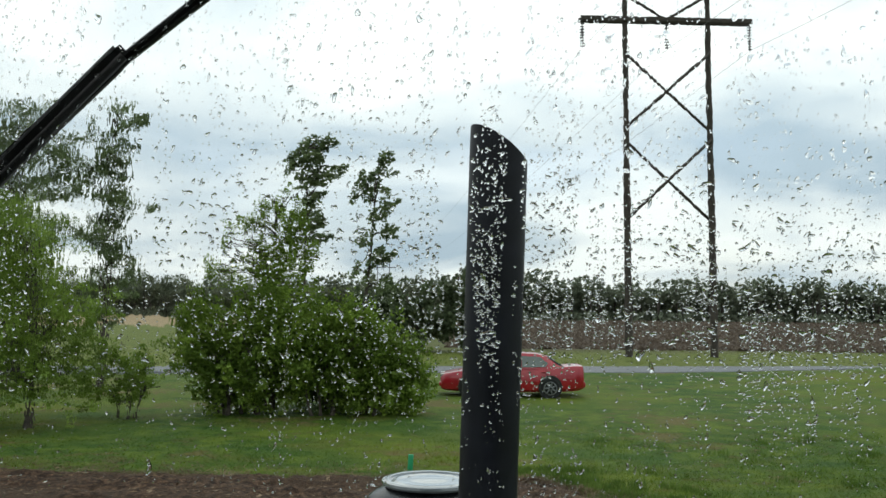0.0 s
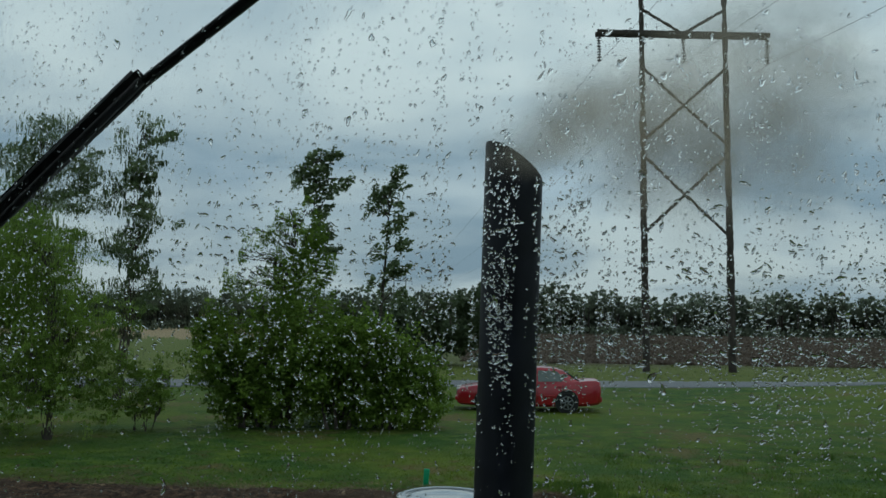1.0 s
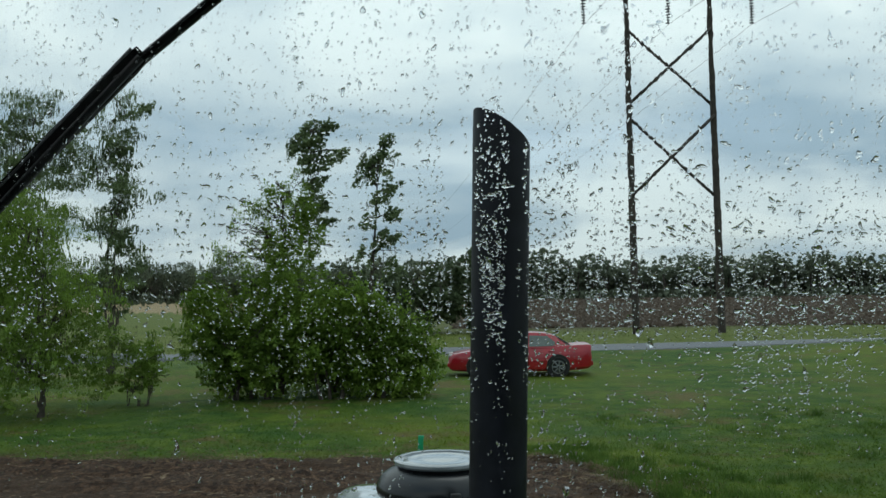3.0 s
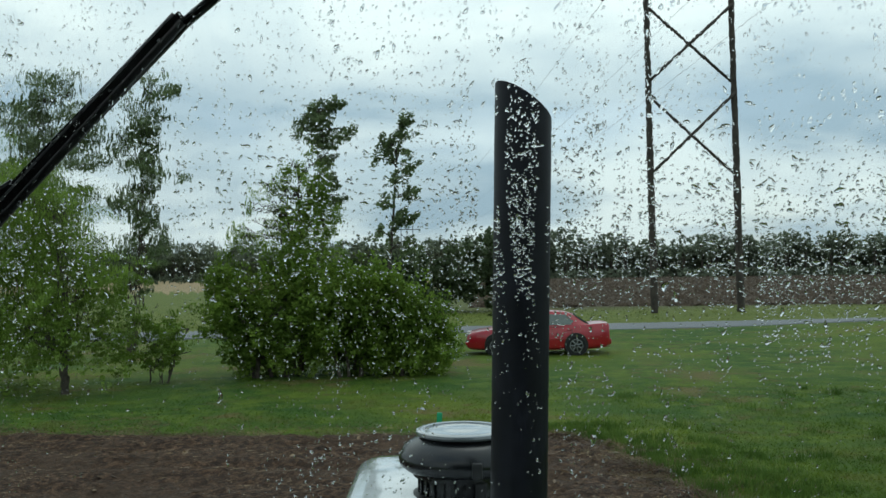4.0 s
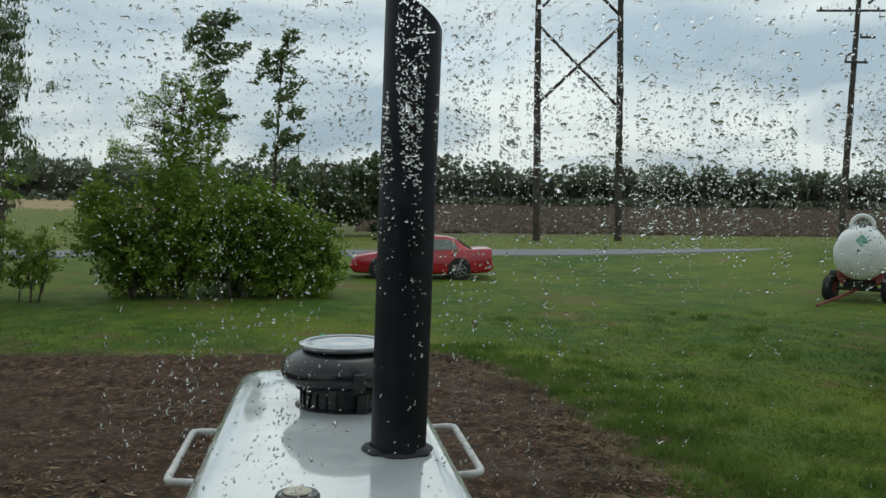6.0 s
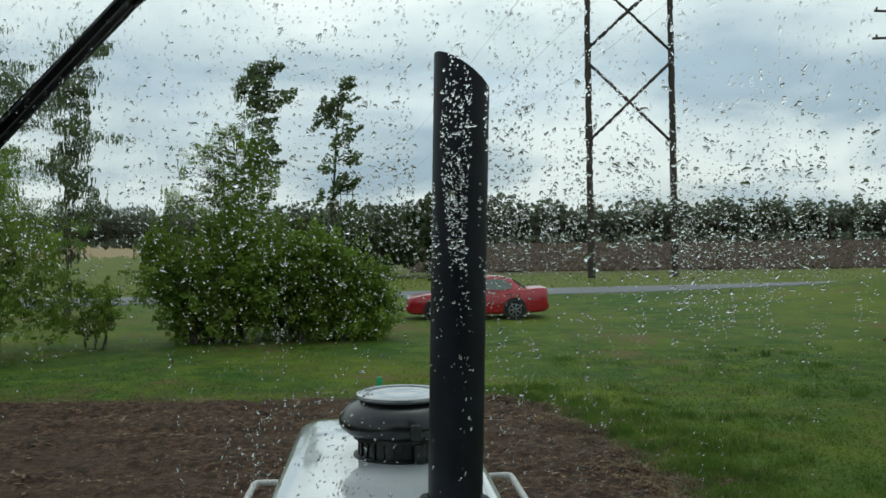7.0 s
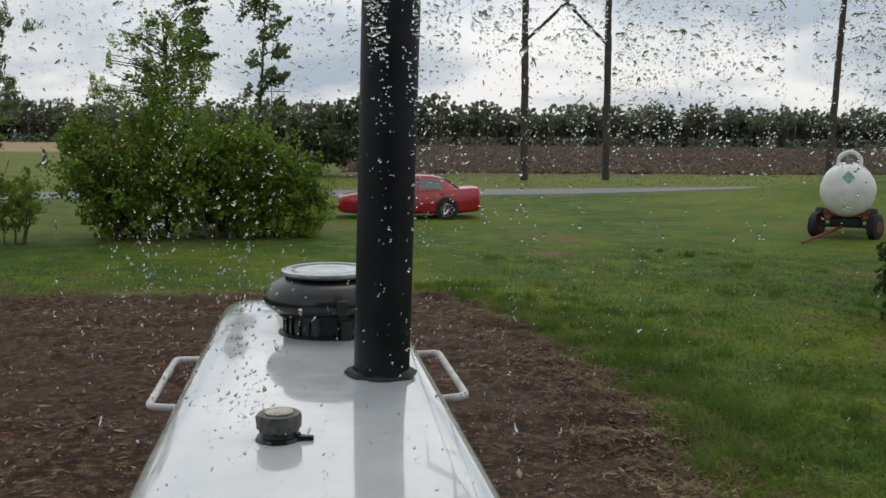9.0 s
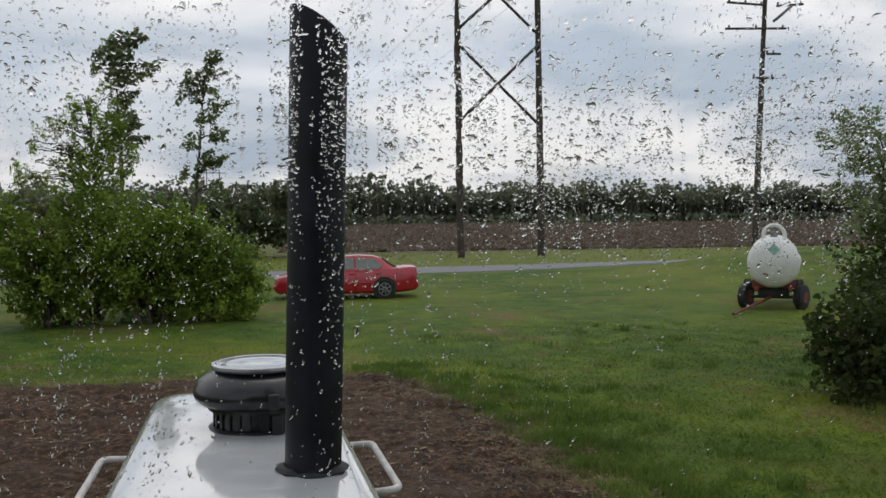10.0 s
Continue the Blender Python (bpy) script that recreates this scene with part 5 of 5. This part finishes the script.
def raindrops():
    """Water beads on the outer face of the glass: flat behind, domed in front, drawn out by the wind."""
    r = np.random.default_rng(12)
    sets = []

    def add(U, Z, R, tilt, spread, steep=1.0):
        n = len(U)
        sets.append(np.stack([U, Z, R * np.ones(n), tilt + r.normal(size=n) * spread, steep * np.ones(n)]))

    def size(n, mid, wide=0.42):
        return mid * np.exp(r.normal(size=n) * wide)

    # fine beads nearly everywhere, in patches
    n = 26000
    U, Z = r.uniform(-0.52, 0.64, n), r.uniform(2.56, 3.0, n)
    patch = np.array([0.45 + 0.5 * noise.noise((a * 11, b * 4, 1.0)) + 0.5 * noise.noise((a * 34, b * 10, 4.0)) for a, b in zip(U, Z)])
    patch *= np.interp(Z, [2.56, 2.62, 2.86, 2.95], [0.5, 1.0, 0.9, 0.6]) * np.where(Z > 2.74, np.interp(U, [0.12, 0.3], [1.0, 0.6]), 1.0)
    keep = r.uniform(0, 1, n) < np.clip(patch, 0.04, 1)
    add(U[keep], Z[keep], size(keep.sum(), 0.00048), 1.35, 0.4)
    # middling beads, upright and narrow higher on the glass
    n = 8200
    U, Z = r.uniform(-0.52, 0.64, n), 2.70 + 0.28 * r.uniform(0, 1, n) ** 1.3
    patch = np.array([0.5 + 0.7 * noise.noise((a * 16, b * 6, 7.0)) for a, b in zip(U, Z)]) * np.interp(Z, [2.7, 2.85, 2.98], [1.0, 0.8, 0.35])
    keep = r.uniform(0, 1, n) < patch
    add(U[keep], Z[keep], size(keep.sum(), 0.00082, 0.35), 1.3, 0.35)
    # thick-set beads lying sideways in a belt at the level of the eye
    n = 11000
    U, Z = r.uniform(0.0, 0.64, n), 2.682 + r.normal(size=n) * 0.026
    patch = np.array([0.55 + 0.8 * noise.noise((a * 22, b * 9, 2.0)) for a, b in zip(U, Z)])
    keep = r.uniform(0, 1, n) < patch
    add(U[keep], Z[keep], size(keep.sum(), 0.00057, 0.5), -0.25, 0.5)
    n = 1500
    U, Z = r.uniform(-0.52, 0.02, n), 2.668 + r.normal(size=n) * 0.035
    add(U, Z, size(n, 0.00062, 0.42), -0.6, 0.4)
    n = 2600
    U, Z = r.uniform(-0.02, 0.64, n), 2.612 + r.normal(size=n) * 0.034
    patch = np.array([0.45 + 0.8 * noise.noise((a * 26, b * 7, 5.0)) for a, b in zip(U, Z)])
    keep = r.uniform(0, 1, n) < patch
    add(U[keep], Z[keep], size(keep.sum(), 0.00048, 0.5), -0.1, 0.6)
    # heavy drops just above that belt
    n = 640
    add(r.uniform(-0.2, 0.64, n), 2.715 + np.abs(r.normal(size=n)) * 0.035, np.minimum(size(n, 0.0013, 0.3), 0.0024), -0.2, 0.5)
    n = 40
    add(r.uniform(0.05, 0.6, n), 2.69 + r.normal(size=n) * 0.025, r.uniform(0.0018, 0.0030, n), 0.0, 0.3)
    # broad flat drops high on the glass
    n = 330
    U = r.uniform(0.02, 0.62, n)
    add(U, 2.77 + 0.22 * r.uniform(0, 1, n), size(n, 0.0017, 0.3), 1.0, 0.6, 0.55)
    # close-set beads in short runs at the level of the eye
    for k in range(46):
        u0, z0, length = r.uniform(0.0, 0.63), r.uniform(2.66, 2.76), r.uniform(0.05, 0.16)
        m = int(length * r.uniform(350, 800))
        add(u0 + r.normal(size=m) * 0.006, z0 - r.uniform(0, 1, m) * length, size(m, 0.00058), 0.2, 0.6)
    # trickles
    for k in range(64):
        u0, z0, length = r.uniform(-0.5, 0.62), r.uniform(2.66, 3.0), r.uniform(0.12, 0.45)
        m = int(length * r.uniform(120, 380))
        zz = z0 - r.uniform(0, 1, m) ** 1.2 * length
        add(u0 + 0.005 * np.sin(zz * 25 + k) + r.normal(size=m) * r.uniform(0.002, 0.006), zz, size(m, 0.00062), 1.4, 0.35)
    # more of them, upright, towards the side where the wiper rests
    n = 3000
    U, Z = r.uniform(-0.52, 0.06, n), 2.66 + 0.26 * r.uniform(0, 1, n) ** 1.2
    patch = np.array([0.5 + 0.8 * noise.noise((a * 18, b * 7, 9.0)) for a, b in zip(U, Z)])
    keep = r.uniform(0, 1, n) < patch
    add(U[keep], Z[keep], size(keep.sum(), 0.00084, 0.4), 1.25, 0.4)
    # a wet belt in front of the exhaust pipe, thick-set with upright beads
    n = 1500
    U, Z = r.uniform(-0.01, 0.135, n), 2.74 + r.normal(size=n) * 0.085
    add(U, Z, size(n, 0.00066, 0.4), 1.35, 0.35)
    # few and scattered lower down
    n = 1600
    U, Z = r.uniform(-0.52, 0.64, n), r.uniform(2.26, 2.62, n)
    add(U, Z, size(n, 0.00052, 0.4), 0.9, 0.6)
    for k in range(44):
        u0, z0, length = r.uniform(-0.35, 0.5), r.uniform(2.36, 2.62), r.uniform(0.05, 0.2)
        m = int(length * r.uniform(150, 420))
        add(u0 + r.normal(size=m) * r.uniform(0.002, 0.012), z0 - r.uniform(0, 1, m) * length, size(m, 0.00056), 1.3, 0.4)
    # wet clusters above the air intake and before the filler cap
    for u0, z0, su, sz, m in ((-0.06, 2.47, 0.016, 0.055, 300), (-0.13, 2.49, 0.012, 0.035, 130), (-0.18, 2.46, 0.010, 0.03, 60), (0.09, 2.55, 0.018, 0.05, 170), (-0.065, 2.385, 0.013, 0.008, 46), (0.075, 2.42, 0.012, 0.02, 60)):
        add(u0 + r.normal(size=m) * su, z0 + r.normal(size=m) * sz, size(m, 0.00072), 1.1, 0.5)
    U, Z, R, ang, steep = np.concatenate(sets, 1)
    R = R * np.interp(U, [-0.1, 0.05], [0.72, 0.76])
    keep = np.ones(len(U), dtype=bool)
    # clean lanes that trickles have swept
    for k in range(30):
        u0, w, top, foot = r.uniform(-0.5, 0.62), r.uniform(0.0015, 0.004), r.uniform(2.8, 3.0), r.uniform(2.4, 2.7)
        keep &= ~((np.abs(U - u0 - 0.004 * np.sin(Z * 22 + k)) < w) & (Z < top) & (Z > foot))
    keep &= ~((np.abs(U - 0.055 - 0.003 * np.sin(Z * 30)) < 0.0045) & (Z > 2.45) & (Z < 2.95))
    keep &= ~((U > -0.01) & (U < 0.14)) | (r.uniform(0, 1, len(U)) < np.interp(Z, [2.3, 2.63, 2.69], [0.8, 0.5, 1.0]))
    keep &= ~((U > 0.2) & (Z < 2.56)) | (r.uniform(0, 1, len(U)) < 0.55)
    U, Z, R, ang, steep = U[keep], Z[keep], R[keep], ang[keep], steep[keep]
    wet = radians(78) * steep * r.uniform(0.8, 1.1, len(U))
    stretch = 1.15 + np.abs(r.normal(size=len(U))) * 0.65
    V, F, count = [], [], 0
    for chosen, rings, sides in ((R < 0.00075, 2, 9), (R >= 0.00075, 4, 14)):
        u0, z0, rad, turn, edge, long = U[chosen], Z[chosen], R[chosen], ang[chosen], wet[chosen], stretch[chosen]
        n = len(u0)
        th = np.arange(sides) * 2 * math.pi / sides
        ph = r.uniform(0, 6.28, (n, 3))
        rim = 1 + 0.20 * np.sin(2 * th[None] + ph[:, :1]) + 0.17 * np.sin(3 * th[None] + ph[:, 1:2]) + 0.08 * np.sin(4 * th[None] + ph[:, 2:3])
        layers = []
        for q in [1.0] + [1 - k / rings for k in range(rings)]:
            a = edge * q
            c, high = np.sin(a) / np.sin(edge), rad * (np.cos(a) - np.cos(edge)) / np.sin(edge)
            x = (rad * c * long)[:, None] * rim * np.cos(th)
            y = (rad * c)[:, None] * rim * np.sin(th)
            u = u0[:, None] + x * np.cos(turn)[:, None] - y * np.sin(turn)[:, None]
            z = z0[:, None] + x * np.sin(turn)[:, None] + y * np.cos(turn)[:, None] - 0.2 * high[:, None]
            layers.append(np.stack([u, GLASS_V + 0.0003 + high[:, None] + 0 * u, z], -1))
        peak = rad * (1 - np.cos(edge)) / np.sin(edge)
        apex = np.stack([u0, GLASS_V + 0.0003 + peak, z0 - 0.2 * peak], -1)[:, None]
        back = np.stack([u0, GLASS_V + 0.0003 + 0 * u0, z0], -1)[:, None]
        verts = np.concatenate(layers + [apex, back], 1)
        per = verts.shape[1]
        tri = []
        for k in range(1, rings):
            for j in range(sides):
                a, b, c, d = k * sides + j, k * sides + (j + 1) % sides, (k + 1) * sides + (j + 1) % sides, (k + 1) * sides + j
                tri += [(a, c, b), (a, d, c)]
        for j in range(sides):
            tri.append((rings * sides + j, per - 2, rings * sides + (j + 1) % sides))
            tri.append((j, (j + 1) % sides, per - 1))
        F.append((np.array(tri)[None] + (np.arange(n) * per)[:, None, None]).reshape(-1, 3) + count)
        V.append(verts.reshape(-1, 3))
        count += n * per
    drops = from_arrays("raindrops", np.concatenate(V), np.concatenate(F), M["water"], smooth=True)
    drops.matrix_basis = TRACTOR
    drops.visible_shadow = False
    tagged(drops, "clear raindrops and trickles clinging to windshield glass", "raindrops", kind="stuff")


raindrops()


# ---------------------------------------------------------------- exhaust smoke
MOUTH = Vector((0.165, 2.05, 3.07))
puffs = []
swaying = [ob for ob in scene.objects if ob.name.startswith(("poplar", "young_tree"))]


def smoke_puff(k, size):
    """A wisp of soot: a thin curved round sheet."""
    V, UV, F = [(0, 0, 0)], [(0, 0)], []
    for i in range(1, 7):
        for j in range(24):
            q, a = i / 6, 2 * math.pi * j / 24
            x, z = q * math.cos(a), q * math.sin(a)
            V.append((x * size * 1.3, size * 0.3 * (x * x - z * z), z * size * 0.9))
            UV.append((x, z))
    for j in range(24):
        F.append((0, 1 + j, 1 + (j + 1) % 24))
        for i in range(5):
            p, q = 1 + 24 * i, 25 + 24 * i
            F.append((p + j, q + j, q + (j + 1) % 24, p + (j + 1) % 24))
    me = bpy.data.meshes.new("smoke_puff")
    me.from_pydata(V, [], F)
    uv = me.uv_layers.new(name="UVMap")
    for loop in me.loops:
        uv.data[loop.index].uv = UV[loop.vertex_index]
    ob = linked("smoke_puff", me, M["smoke"])
    tagged(ob, "drifting wisp of thin brown diesel smoke", "smoke", "exhaust smoke")
    puffs.append((ob, size))


for k in range(30):
    smoke_puff(k, 0.09 + 0.13 * (1 - k / 30))


# ---------------------------------------------------------------- what moves
def motions():
    for k, ob in enumerate(swaying):
        base = ob.matrix_basis.copy()
        rows = []
        for i in range(26):
            s = 0.4 * i
            rows.append((s, base @ pose(0, 0, 0, 0.5 * math.sin(1.9 * s + k), 1.0 + 1.1 * math.sin(2.3 * s + 1.7 * k) + 0.5 * math.sin(4.1 * s + k), 0)))
        walk(ob, rows)
    r = np.random.default_rng(77)
    wind = Vector((1.0, 0.10, 0.0))
    for k, (ob, size) in enumerate(puffs):
        # each wisp waits in the engine bay, is blown up the pipe and carried off by the wind
        t0 = 0.71 + 0.30 * (k / len(puffs)) ** 1.15
        wait = Vector((MOUTH.x - 0.10, MOUTH.y, 1.62))
        rise, deep = r.uniform(-1, 1), r.uniform(-0.08, 0.08)
        speed = r.uniform(1.9, 2.6)
        spin = r.uniform(-35, 35)
        rows = [(0.0, pose(*wait, 0, 0, spin)), (t0 - 0.067, pose(*wait, 0, 0, spin))]
        for dt in (0.0, 0.1, 0.2, 0.3, 0.45, 0.7, 1.1):
            d = speed * dt
            w = min(1.0, dt / 0.3)
            p = MOUTH + wind * (d + 0.02) + Vector((0, deep * (1 + d), 0.02 + 0.30 * (1 - math.exp(-4.5 * dt)) * 0.75 + 0.24 * rise * w))
            rows.append((t0 + dt, pose(*p, 0, 60 * w * (1 if rise > 0 else -1), spin)))
        last = rows[-1][1].translation + wind * 45
        rows.append((10.0, pose(*last, 0, 60 * (1 if rise > 0 else -1), spin)))
        walk(ob, rows)


motions()
